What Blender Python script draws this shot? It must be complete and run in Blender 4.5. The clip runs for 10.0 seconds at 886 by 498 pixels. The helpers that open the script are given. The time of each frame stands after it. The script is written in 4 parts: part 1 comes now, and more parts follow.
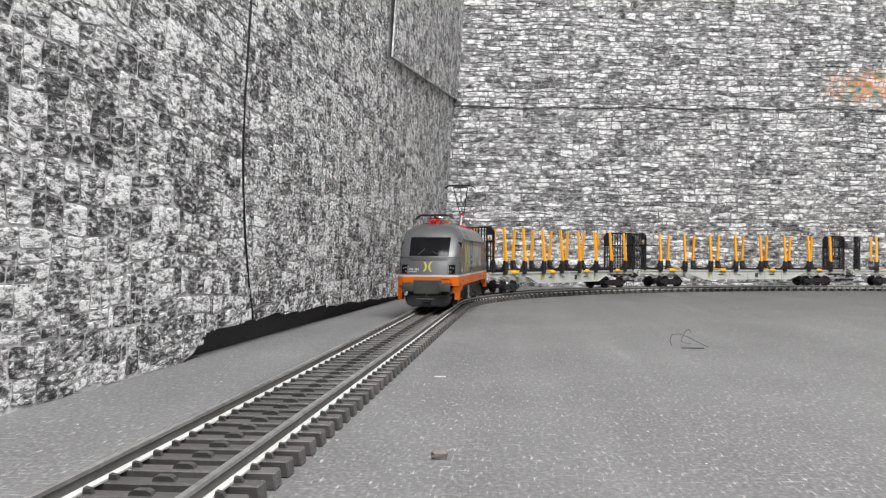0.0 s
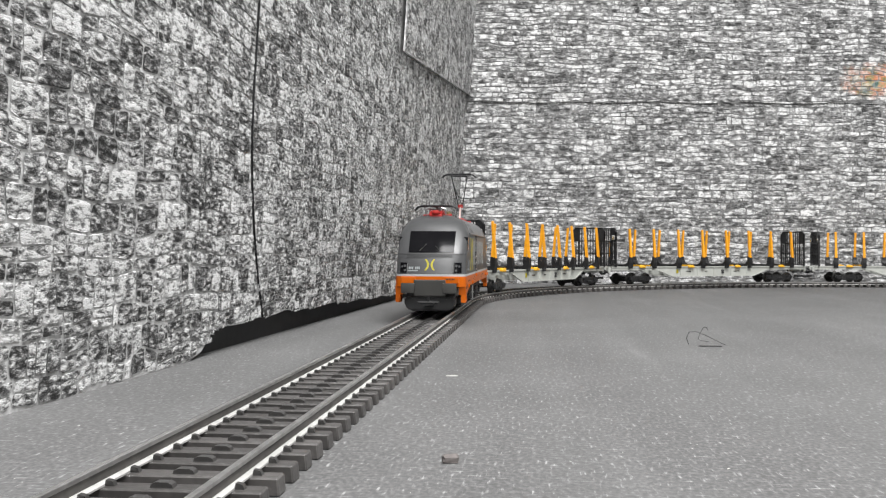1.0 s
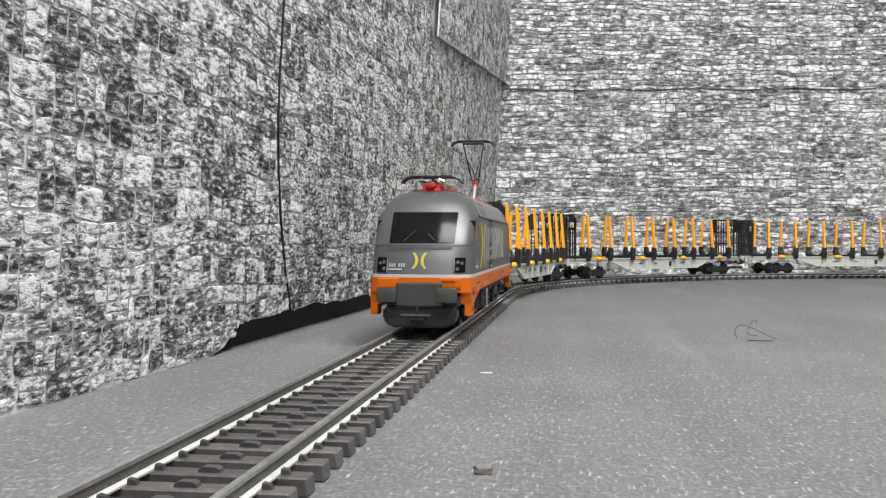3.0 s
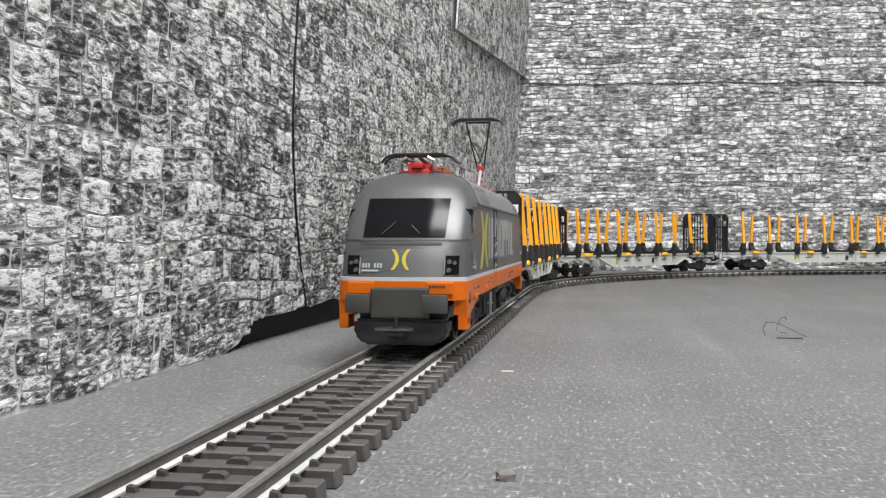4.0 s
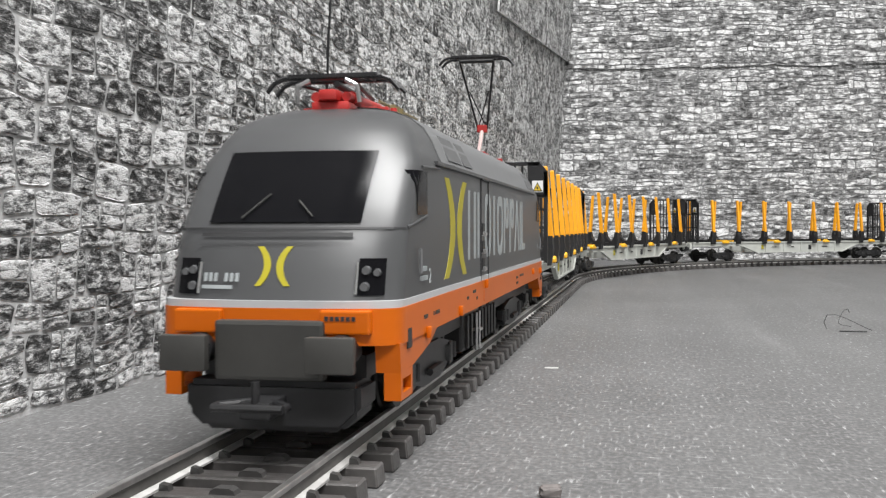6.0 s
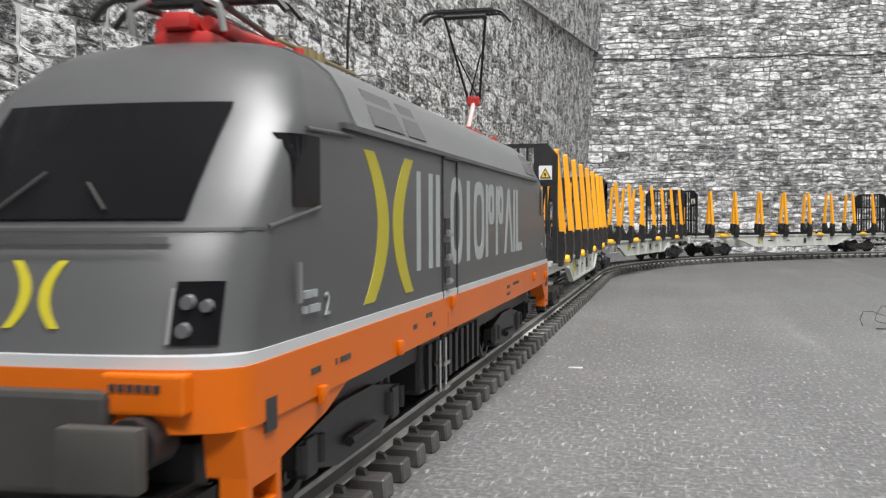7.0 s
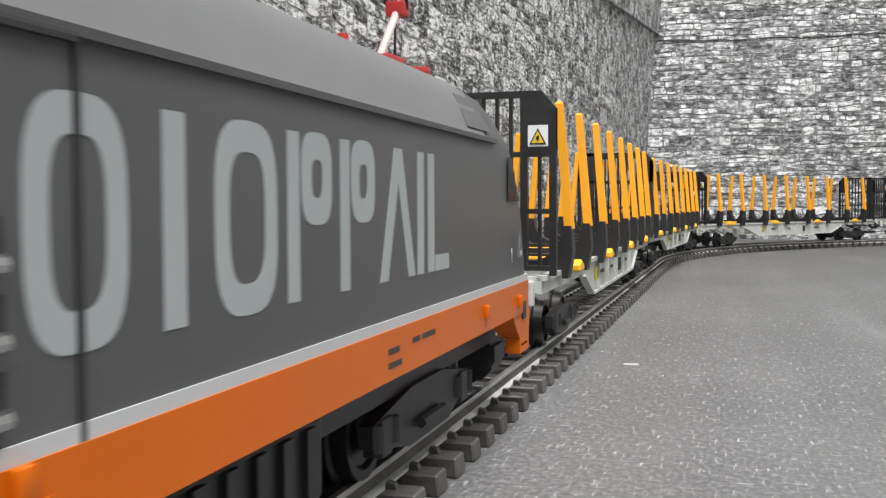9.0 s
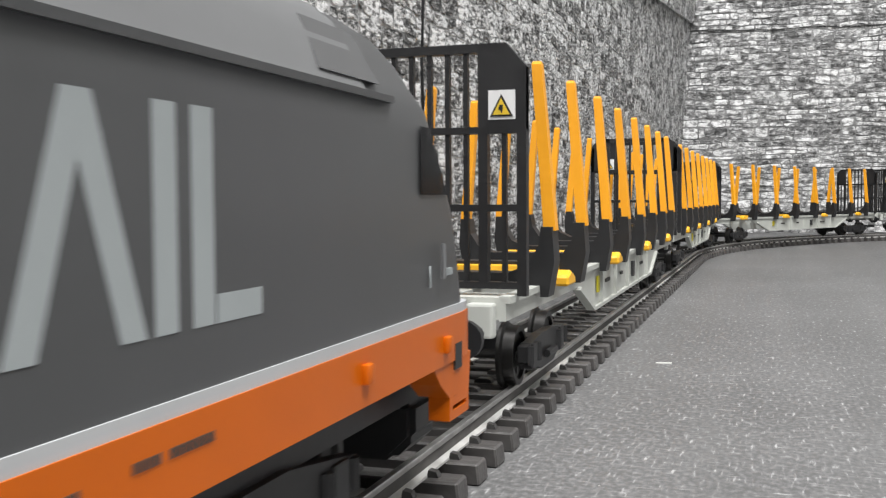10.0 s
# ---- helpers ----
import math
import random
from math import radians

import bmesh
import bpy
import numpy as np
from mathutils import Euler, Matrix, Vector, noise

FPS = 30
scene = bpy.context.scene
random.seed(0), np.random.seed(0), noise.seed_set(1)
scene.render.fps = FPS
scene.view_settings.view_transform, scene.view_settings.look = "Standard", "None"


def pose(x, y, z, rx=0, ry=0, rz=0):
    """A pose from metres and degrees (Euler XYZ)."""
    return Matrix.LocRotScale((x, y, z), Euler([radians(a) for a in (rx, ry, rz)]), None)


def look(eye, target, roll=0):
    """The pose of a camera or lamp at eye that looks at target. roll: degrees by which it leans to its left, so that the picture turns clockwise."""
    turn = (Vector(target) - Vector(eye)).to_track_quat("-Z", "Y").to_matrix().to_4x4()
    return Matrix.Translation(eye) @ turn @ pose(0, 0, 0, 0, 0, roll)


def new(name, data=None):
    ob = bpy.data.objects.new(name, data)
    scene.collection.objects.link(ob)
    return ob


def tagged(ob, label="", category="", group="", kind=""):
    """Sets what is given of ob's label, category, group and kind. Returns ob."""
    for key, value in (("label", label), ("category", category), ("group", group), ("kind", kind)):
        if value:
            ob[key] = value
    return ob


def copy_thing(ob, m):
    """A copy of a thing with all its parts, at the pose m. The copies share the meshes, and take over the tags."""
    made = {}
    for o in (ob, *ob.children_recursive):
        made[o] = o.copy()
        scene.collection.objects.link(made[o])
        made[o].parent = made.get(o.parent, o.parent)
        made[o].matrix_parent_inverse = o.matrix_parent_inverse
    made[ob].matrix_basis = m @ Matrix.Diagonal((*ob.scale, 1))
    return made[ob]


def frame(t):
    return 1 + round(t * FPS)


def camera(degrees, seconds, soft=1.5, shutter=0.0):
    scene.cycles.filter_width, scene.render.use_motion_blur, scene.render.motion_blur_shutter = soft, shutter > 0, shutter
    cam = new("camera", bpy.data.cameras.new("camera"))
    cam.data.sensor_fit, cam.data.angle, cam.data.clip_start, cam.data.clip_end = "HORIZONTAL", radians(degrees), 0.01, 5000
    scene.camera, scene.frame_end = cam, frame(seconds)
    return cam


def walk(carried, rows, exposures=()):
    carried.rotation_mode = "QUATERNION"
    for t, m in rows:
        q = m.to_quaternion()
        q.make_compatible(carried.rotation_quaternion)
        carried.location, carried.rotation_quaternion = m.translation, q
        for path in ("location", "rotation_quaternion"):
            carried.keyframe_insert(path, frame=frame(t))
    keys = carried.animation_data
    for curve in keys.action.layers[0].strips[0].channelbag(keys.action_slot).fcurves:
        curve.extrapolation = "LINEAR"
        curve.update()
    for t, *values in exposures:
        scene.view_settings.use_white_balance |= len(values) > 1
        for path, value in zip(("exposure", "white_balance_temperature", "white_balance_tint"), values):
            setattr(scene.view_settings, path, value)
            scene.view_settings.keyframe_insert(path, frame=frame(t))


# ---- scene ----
cam = camera(47.5, 10.0, soft=1.25, shutter=0.5)


def aim(x, y, z, yaw, down, lean):
    """A camera pose: yaw degrees to the left of +y, tipped down, leaning a little."""
    return pose(x, y, z, 90 - down, 0, yaw) @ pose(0, 0, 0, 0, 0, lean)


walk(cam, [
    (0, aim(0.0016, 0.0442, 0.0365, 4.74, -0.31, 0.33)),
    (1, aim(0.0014, 0.0510, 0.0365, 5.48, -0.10, 0.29)),
    (2, aim(0.0010, 0.0592, 0.0363, 6.45, 0.14, 0.26)),
    (3, aim(0.0005, 0.0681, 0.0360, 7.55, 0.41, 0.17)),
    (4, aim(-0.0009, 0.0775, 0.0352, 8.61, 0.59, 0.07)),
    (5, aim(-0.0017, 0.0859, 0.0349, 9.82, 0.87, -0.03)),
    (6, aim(-0.0023, 0.0936, 0.0348, 11.10, 1.18, -0.12)),
    (7, aim(-0.0016, 0.1018, 0.0355, 12.78, 1.63, -0.19)),
    (8, aim(-0.0016, 0.1088, 0.0359, 14.42, 2.06, -0.24)),
    (9, aim(-0.0018, 0.1137, 0.0362, 16.11, 2.46, -0.27)),
    (10, aim(-0.0020, 0.1200, 0.0364, 18.01, 2.86, -0.33)),
])

# ---- light: two ceiling lamps of the train room, and white walls that bounce it ----
scene.view_settings.exposure = 0.0
world = bpy.data.worlds.new("room_air")
world.use_nodes = True
world.node_tree.nodes["Background"].inputs[0].default_value = (0.9, 0.95, 1.0, 1)
world.node_tree.nodes["Background"].inputs[1].default_value = 0.05
scene.world = world


def lamp(name, place, target, size, power):
    data = bpy.data.lights.new(name, "AREA")
    data.shape, data.size, data.size_y = "RECTANGLE", size[0], size[1]
    data.energy, data.color = power, (1.0, 0.995, 0.99)
    ob = new(name, data)
    ob.matrix_world = look(place, target)
    return ob


lamp("ceiling_lamp_light", (0.38, 0.15, 1.52), (0.38, 0.15, 0), (0.9, 0.25), 45)
lamp("ceiling_lamp_light", (0.38, -1.15, 1.52), (0.38, -1.15, 0), (0.9, 0.25), 45)

# ---- materials ----


def material(name, colour, rough=0.6, metal=0.0, grain=0.0, scale=400.0, bump=0.0, spread=0.0, island=False, spec=0.5):
    """Base colour with grain at two scales, a fine bump, and a change from piece to piece."""
    m = bpy.data.materials.new(name)
    m.use_nodes = True
    t = m.node_tree
    b = t.nodes["Principled BSDF"]
    b.inputs["Base Color"].default_value = (*colour, 1)
    b.inputs["Roughness"].default_value, b.inputs["Metallic"].default_value = rough, metal
    b.inputs["Specular IOR Level"].default_value = spec
    if not (grain or bump or spread):
        return m
    co = t.nodes.new("ShaderNodeTexCoord").outputs["Object"]
    n1, n2 = t.nodes.new("ShaderNodeTexNoise"), t.nodes.new("ShaderNodeTexNoise")
    for n, s, d in ((n1, scale, 5), (n2, scale * 0.17, 3)):
        n.inputs["Scale"].default_value, n.inputs["Detail"].default_value = s, d
        t.links.new(co, n.inputs["Vector"])
    add = t.nodes.new("ShaderNodeMath")
    add.operation = "ADD"
    t.links.new(n1.outputs["Fac"], add.inputs[0])
    t.links.new(n2.outputs["Fac"], add.inputs[1])
    rng = t.nodes.new("ShaderNodeMapRange")
    rng.inputs["From Min"].default_value, rng.inputs["From Max"].default_value = 0.6, 1.4
    rng.inputs["To Min"].default_value, rng.inputs["To Max"].default_value = 1 - grain, 1 + grain
    t.links.new(add.outputs[0], rng.inputs["Value"])
    last = rng.outputs[0]
    if spread:
        if island:
            rnd = t.nodes.new("ShaderNodeNewGeometry").outputs["Random Per Island"]
        else:
            rnd = t.nodes.new("ShaderNodeObjectInfo").outputs["Random"]
        r2 = t.nodes.new("ShaderNodeMapRange")
        r2.inputs["To Min"].default_value, r2.inputs["To Max"].default_value = 1 - spread, 1 + spread
        t.links.new(rnd, r2.inputs["Value"])
        mul = t.nodes.new("ShaderNodeMath")
        mul.operation = "MULTIPLY"
        t.links.new(last, mul.inputs[0])
        t.links.new(r2.outputs[0], mul.inputs[1])
        last = mul.outputs[0]
    sc = t.nodes.new("ShaderNodeVectorMath")
    sc.operation = "SCALE"
    sc.inputs[0].default_value = colour
    t.links.new(last, sc.inputs["Scale"])
    t.links.new(sc.outputs[0], b.inputs["Base Color"])
    if bump:
        bp = t.nodes.new("ShaderNodeBump")
        bp.inputs["Strength"].default_value, bp.inputs["Distance"].default_value = bump, 0.0006
        t.links.new(n1.outputs["Fac"], bp.inputs["Height"])
        t.links.new(bp.outputs[0], b.inputs["Normal"])
    return m


def ramp_node(t, source, stops):
    r = t.nodes.new("ShaderNodeValToRGB")
    while len(r.color_ramp.elements) < len(stops):
        r.color_ramp.elements.new(0.5)
    for e, (p, v) in zip(r.color_ramp.elements, stops):
        e.position = p
        e.color = (*v, 1) if isinstance(v, tuple) else (v, v, v, 1)
    t.links.new(source, r.inputs[0])
    return r.outputs[0]


def stone_material(name, island, grain=1.0, relief=0.6, differ=0.17, stops=((0.60, 0.02), (0.695, 0.085), (0.785, 0.22), (0.87, 0.46), (0.95, 0.78))):
    """Quarried stone in grey print: pale chipped faces, dark hollows, each stone of its own tone."""
    m = bpy.data.materials.new(name)
    m.use_nodes = True
    t = m.node_tree
    b = t.nodes["Principled BSDF"]
    b.inputs["Roughness"].default_value = 0.62
    co = t.nodes.new("ShaderNodeTexCoord").outputs["Object"]
    if island:
        rnd = t.nodes.new("ShaderNodeNewGeometry").outputs["Random Per Island"]
    else:
        rnd = t.nodes.new("ShaderNodeObjectInfo").outputs["Random"]
    strata = t.nodes.new("ShaderNodeMapping")
    strata.inputs["Scale"].default_value = (0.6, 0.42, 1.25)
    t.links.new(co, strata.inputs["Vector"])
    big, fine = t.nodes.new("ShaderNodeTexNoise"), t.nodes.new("ShaderNodeTexNoise")
    for n, s, d, ro in ((big, 300.0 * grain, 5.0, 0.62), (fine, 1300.0 * grain, 4.0, 0.65)):
        n.inputs["Scale"].default_value, n.inputs["Detail"].default_value, n.inputs["Roughness"].default_value = s, d, ro
        n.inputs["Distortion"].default_value = 0.35
        t.links.new(strata.outputs[0], n.inputs["Vector"])
    # broken edges: pale ridges over the mottled face
    ridge = t.nodes.new("ShaderNodeTexNoise")
    ridge.noise_type, ridge.normalize = "RIDGED_MULTIFRACTAL", True
    ridge.inputs["Scale"].default_value, ridge.inputs["Detail"].default_value = 190.0 * grain, 3.0
    t.links.new(strata.outputs[0], ridge.inputs["Vector"])
    crisp = t.nodes.new("ShaderNodeMapRange")
    crisp.inputs["From Min"].default_value, crisp.inputs["From Max"].default_value = 0.2, 0.9
    crisp.inputs["To Min"].default_value, crisp.inputs["To Max"].default_value = -0.005, 0.25
    t.links.new(ridge.outputs["Fac"], crisp.inputs["Value"])
    face = t.nodes.new("ShaderNodeMath")
    face.operation = "ADD"
    t.links.new(big.outputs["Fac"], face.inputs[0])
    t.links.new(crisp.outputs[0], face.inputs[1])
    mix = t.nodes.new("ShaderNodeMath")
    mix.operation = "MULTIPLY_ADD"
    mix.inputs[1].default_value = 0.45
    t.links.new(fine.outputs["Fac"], mix.inputs[0])
    t.links.new(face.outputs[0], mix.inputs[2])
    tone = t.nodes.new("ShaderNodeMath")
    tone.operation = "MULTIPLY_ADD"
    tone.inputs[1].default_value = differ
    t.links.new(rnd, tone.inputs[0])
    t.links.new(mix.outputs[0], tone.inputs[2])
    col = ramp_node(t, tone.outputs[0], stops)
    # a faded colour print shows through the stones in one place of the back wall
    mp = t.nodes.new("ShaderNodeMapping")
    mp.vector_type = "TEXTURE"
    mp.inputs["Location"].default_value, mp.inputs["Scale"].default_value = (0.398, 1.233, 0.230), (0.105, 0.3, 0.036)
    ln = t.nodes.new("ShaderNodeVectorMath")
    ln.operation = "LENGTH"
    blot = t.nodes.new("ShaderNodeTexNoise")
    blot.inputs["Scale"].default_value, blot.inputs["Detail"].default_value = 62.0, 4.0
    t.links.new(co, mp.inputs["Vector"])
    t.links.new(mp.outputs[0], ln.inputs[0])
    t.links.new(co, blot.inputs["Vector"])
    edge = t.nodes.new("ShaderNodeMath")
    edge.operation = "MULTIPLY_ADD"
    edge.inputs[1].default_value = 0.7
    t.links.new(blot.outputs["Fac"], edge.inputs[0])
    t.links.new(ln.outputs["Value"], edge.inputs[2])
    mask = ramp_node(t, edge.outputs[0], [(0.55, 0.8), (1.0, 0.0)])
    hue = t.nodes.new("ShaderNodeTexNoise")
    hue.inputs["Scale"].default_value, hue.inputs["Detail"].default_value = 85.0, 2.0
    t.links.new(co, hue.inputs["Vector"])
    tint = ramp_node(t, hue.outputs["Fac"], [(0.34, (0.03, 0.12, 0.1)), (0.44, (0.4, 0.28, 0.08)), (0.52, (0.7, 0.22, 0.08)), (0.62, (0.8, 0.6, 0.5))])
    mixc = t.nodes.new("ShaderNodeMix")
    mixc.data_type = "RGBA"
    t.links.new(mask, mixc.inputs[0])
    t.links.new(col, mixc.inputs[6])
    t.links.new(tint, mixc.inputs[7])
    t.links.new(mixc.outputs[2], b.inputs["Base Color"])
    bp = t.nodes.new("ShaderNodeBump")
    bp.inputs["Strength"].default_value, bp.inputs["Distance"].default_value = relief, 0.0014 / grain
    t.links.new(mix.outputs[0], bp.inputs["Height"])
    t.links.new(bp.outputs[0], b.inputs["Normal"])
    return m


def floor_material():
    """Grey felt-like board with pale fibres, flecks and long scuffs."""
    m = bpy.data.materials.new("grey_board")
    m.use_nodes = True
    t = m.node_tree
    b = t.nodes["Principled BSDF"]
    b.inputs["Roughness"].default_value = 0.62
    b.inputs["Specular IOR Level"].default_value = 0.6
    co = t.nodes.new("ShaderNodeTexCoord").outputs["Object"]

    def tex(scale, detail, stretch, turn):
        mp = t.nodes.new("ShaderNodeMapping")
        mp.inputs["Scale"].default_value = stretch
        mp.inputs["Rotation"].default_value = (0, 0, turn)
        n = t.nodes.new("ShaderNodeTexNoise")
        n.inputs["Scale"].default_value, n.inputs["Detail"].default_value = scale, detail
        t.links.new(co, mp.inputs["Vector"])
        t.links.new(mp.outputs[0], n.inputs["Vector"])
        return n.outputs["Fac"]

    stain = tex(14, 5, (1, 1, 1), 0)
    fibre = tex(1500, 3, (1, 0.16, 1), -0.12)
    fibre2 = tex(1200, 3, (0.16, 1, 1), 0.9)
    speck = tex(1150, 4, (1, 0.7, 1), 0.3)
    scuff = tex(60, 6, (1, 0.06, 1), -0.05)
    base = ramp_node(t, stain, [(0.3, 0.064), (0.5, 0.074), (0.7, 0.088)])
    f1 = ramp_node(t, fibre, [(0.56, 0.0), (0.64, 0.04), (0.74, 0.24)])
    f2 = ramp_node(t, fibre2, [(0.58, 0.0), (0.66, 0.035), (0.76, 0.2)])
    f3 = ramp_node(t, speck, [(0.38, 0.0), (0.54, 0.03), (0.66, 0.065), (0.78, 0.14)])
    f4 = ramp_node(t, scuff, [(0.45, 0.0), (0.62, 0.012), (0.78, 0.05)])
    last = base
    for f in (f1, f2, f3, f4):
        a = t.nodes.new("ShaderNodeVectorMath")
        a.operation = "ADD"
        t.links.new(last, a.inputs[0])
        t.links.new(f, a.inputs[1])
        last = a.outputs[0]
    t.links.new(last, b.inputs["Base Color"])
    bp = t.nodes.new("ShaderNodeBump")
    bp.inputs["Strength"].default_value, bp.inputs["Distance"].default_value = 0.15, 0.0003
    t.links.new(fibre, bp.inputs["Height"])
    t.links.new(bp.outputs[0], b.inputs["Normal"])
    return m


DARK = ((0.625, 0.010), (0.705, 0.050), (0.785, 0.20), (0.85, 0.50), (0.925, 0.88))
M = {
    "floor": floor_material(),
    "stone": stone_material("pale_printed_stone", False, 0.85),
    "stones": stone_material("pale_printed_stones", True, 0.85),
    "dark_stone": stone_material("dark_printed_stone", False, 2.1, 0.9, 0.18, DARK),
    "dark_stones": stone_material("dark_printed_stones", True, 2.1, 0.9, 0.18, DARK),
    "mortar": material("pale_mortar", (0.55, 0.55, 0.55), 0.8, grain=0.7, scale=420, bump=0.3),
    "joint": material("shaded_joint", (0.22, 0.22, 0.22), 0.85, grain=0.7, scale=120, bump=0.3),
    "paper_edge": material("white_paper_edge", (0.75, 0.75, 0.74), 0.7, grain=0.08, scale=200),
    "black_board": material("black_board", (0.012, 0.012, 0.013), 0.7, grain=0.4, scale=150, bump=0.2),
    "plaster": material("white_plaster", (0.75, 0.75, 0.74), 0.9, grain=0.05, scale=30),
    "sleeper": material("dark_sleeper_plastic", (0.066, 0.062, 0.060), 0.38, grain=0.4, scale=500, bump=0.3, spread=0.25),
    "chair": material("rail_chair_plastic", (0.035, 0.034, 0.033), 0.4, grain=0.3, scale=800),
    "stud": material("contact_stud_steel", (0.055, 0.053, 0.052), 0.4, metal=0.2, grain=0.3, scale=900),
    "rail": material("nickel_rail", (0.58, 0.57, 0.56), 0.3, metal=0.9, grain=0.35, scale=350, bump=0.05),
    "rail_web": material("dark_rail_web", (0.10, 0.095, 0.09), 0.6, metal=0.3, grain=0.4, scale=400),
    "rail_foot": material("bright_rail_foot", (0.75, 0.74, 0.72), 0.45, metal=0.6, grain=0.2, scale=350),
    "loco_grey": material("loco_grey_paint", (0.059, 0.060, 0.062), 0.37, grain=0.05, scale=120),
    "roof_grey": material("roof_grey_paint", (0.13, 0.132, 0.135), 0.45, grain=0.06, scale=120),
    "hatch": material("hatch_grey_paint", (0.085, 0.086, 0.088), 0.5, grain=0.06, scale=120),
    "line": material("panel_line", (0.02, 0.02, 0.021), 0.6),
    "orange": material("orange_paint", (0.52, 0.105, 0.002), 0.36, grain=0.06, scale=160, spec=0.25),
    "white": material("white_stripe_paint", (0.42, 0.43, 0.44), 0.4, grain=0.05, scale=200),
    "letters": material("pale_grey_lettering", (0.3, 0.325, 0.33), 0.45, grain=0.04, scale=200),
    "yellow": material("yellow_emblem_paint", (0.38, 0.33, 0.012), 0.45, grain=0.05, scale=200),
    "glass": material("dark_cab_glass", (0.006, 0.006, 0.007), 0.12, spec=0.06),
    "dark": material("dark_grey_plastic", (0.04, 0.039, 0.036), 0.5, grain=0.2, scale=300, bump=0.1),
    "black": material("black_plastic", (0.012, 0.012, 0.013), 0.45, grain=0.25, scale=300, bump=0.1),
    "red": material("red_insulator_plastic", (0.4, 0.025, 0.022), 0.3, grain=0.1, scale=300),
    "pink": material("pale_rod", (0.6, 0.45, 0.43), 0.35, grain=0.05, scale=300),
    "steel": material("bright_steel", (0.55, 0.55, 0.55), 0.3, metal=1.0, grain=0.15, scale=300),
    "brass": material("brass_fitting", (0.3, 0.24, 0.12), 0.4, metal=0.7, grain=0.15, scale=300),
    "lens": material("lamp_lens", (0.09, 0.092, 0.095), 0.1, spec=0.8),
    "wagon": material("pale_grey_wagon_paint", (0.43, 0.44, 0.41), 0.4, grain=0.13, scale=160, bump=0.05),
    "stake": material("orange_stake_plastic", (0.85, 0.36, 0.012), 0.42, grain=0.07, scale=160, spread=0.05),
    "pad": material("yellow_clamp_plastic", (0.8, 0.42, 0.02), 0.45, grain=0.08, scale=200),
    "sign_white": material("white_sign", (0.75, 0.75, 0.75), 0.5, grain=0.04, scale=200),
    "sign_yellow": material("yellow_sign", (0.7, 0.48, 0.03), 0.5, grain=0.04, scale=200),
    "wheel": material("wheel_steel", (0.035, 0.034, 0.033), 0.4, metal=0.8, grain=0.25, scale=300),
    "pebble": material("brown_pebble", (0.14, 0.125, 0.12), 0.8, grain=0.4, scale=500, bump=0.4),
    "chip": material("pale_chip", (0.5, 0.5, 0.48), 0.8, grain=0.2, scale=500),
    "wire": material("dark_wire", (0.03, 0.03, 0.03), 0.5, metal=0.4),
}

# ---- mesh helpers ----


def finish(bm, name, mats, smooth=False):
    me = bpy.data.meshes.new(name)
    bmesh.ops.recalc_face_normals(bm, faces=bm.faces)
    bm.to_mesh(me)
    bm.free()
    for m in mats if isinstance(mats, (list, tuple)) else [mats]:
        me.materials.append(m)
    if smooth:
        for p in me.polygons:
            p.use_smooth = True
        me.set_sharp_from_angle(angle=radians(38))
    return me


def part(name, bm, mat, parent, label="", smooth=False):
    ob = new(name, finish(bm, name, mat, smooth))
    ob.parent = parent
    return tagged(ob, label)


def thing(name, label, category, group="", kind=""):
    return tagged(new(name), label, category, group, kind)


def box(bm, x0, x1, y0, y1, z0, z1, bevel=0.0, mat=0):
    vs = [bm.verts.new((x, y, z)) for x in (x0, x1) for y in (y0, y1) for z in (z0, z1)]
    fs = [bm.faces.new([vs[i] for i in q]) for q in ((0, 1, 3, 2), (4, 6, 7, 5), (0, 4, 5, 1), (2, 3, 7, 6), (0, 2, 6, 4), (1, 5, 7, 3))]
    for f in fs:
        f.material_index = mat
    if bevel:
        es = list({e for f in fs for e in f.edges})
        out = bmesh.ops.bevel(bm, geom=es, offset=bevel, segments=2, affect="EDGES", profile=0.6)
        for f in out["faces"]:
            f.material_index = mat
    return bm


def prism(bm, pts, axis, a, b, mat=0):
    """The polygon pts, in the two other axes, drawn out along axis from a to b."""
    def at(p, d):
        return {"x": (d, p[0], p[1]), "y": (p[0], d, p[1]), "z": (p[0], p[1], d)}[axis]
    lo, hi = [bm.verts.new(at(p, a)) for p in pts], [bm.verts.new(at(p, b)) for p in pts]
    fs = [bm.faces.new(lo), bm.faces.new(hi[::-1])]
    for i in range(len(pts)):
        j = (i + 1) % len(pts)
        fs.append(bm.faces.new((lo[i], lo[j], hi[j], hi[i])))
    for f in fs:
        f.material_index = mat
    return bm


def rod(bm, a, b, r, sides=8, mat=0, r2=None):
    a, b = Vector(a), Vector(b)
    w = (b - a).normalized()
    u = w.orthogonal().normalized()
    v = w.cross(u)
    ring = [[bm.verts.new(p + (u * math.cos(k * math.tau / sides) + v * math.sin(k * math.tau / sides)) * q) for k in range(sides)] for p, q in ((a, r), (b, r if r2 is None else r2))]
    fs = [bm.faces.new(ring[0][::-1]), bm.faces.new(ring[1])]
    for k in range(sides):
        fs.append(bm.faces.new((ring[0][k], ring[0][(k + 1) % sides], ring[1][(k + 1) % sides], ring[1][k])))
    for f in fs:
        f.material_index = mat
    return bm


def pipe(bm, pts, r, sides=6):
    for a, b in zip(pts, pts[1:]):
        rod(bm, a, b, r, sides)
    return bm


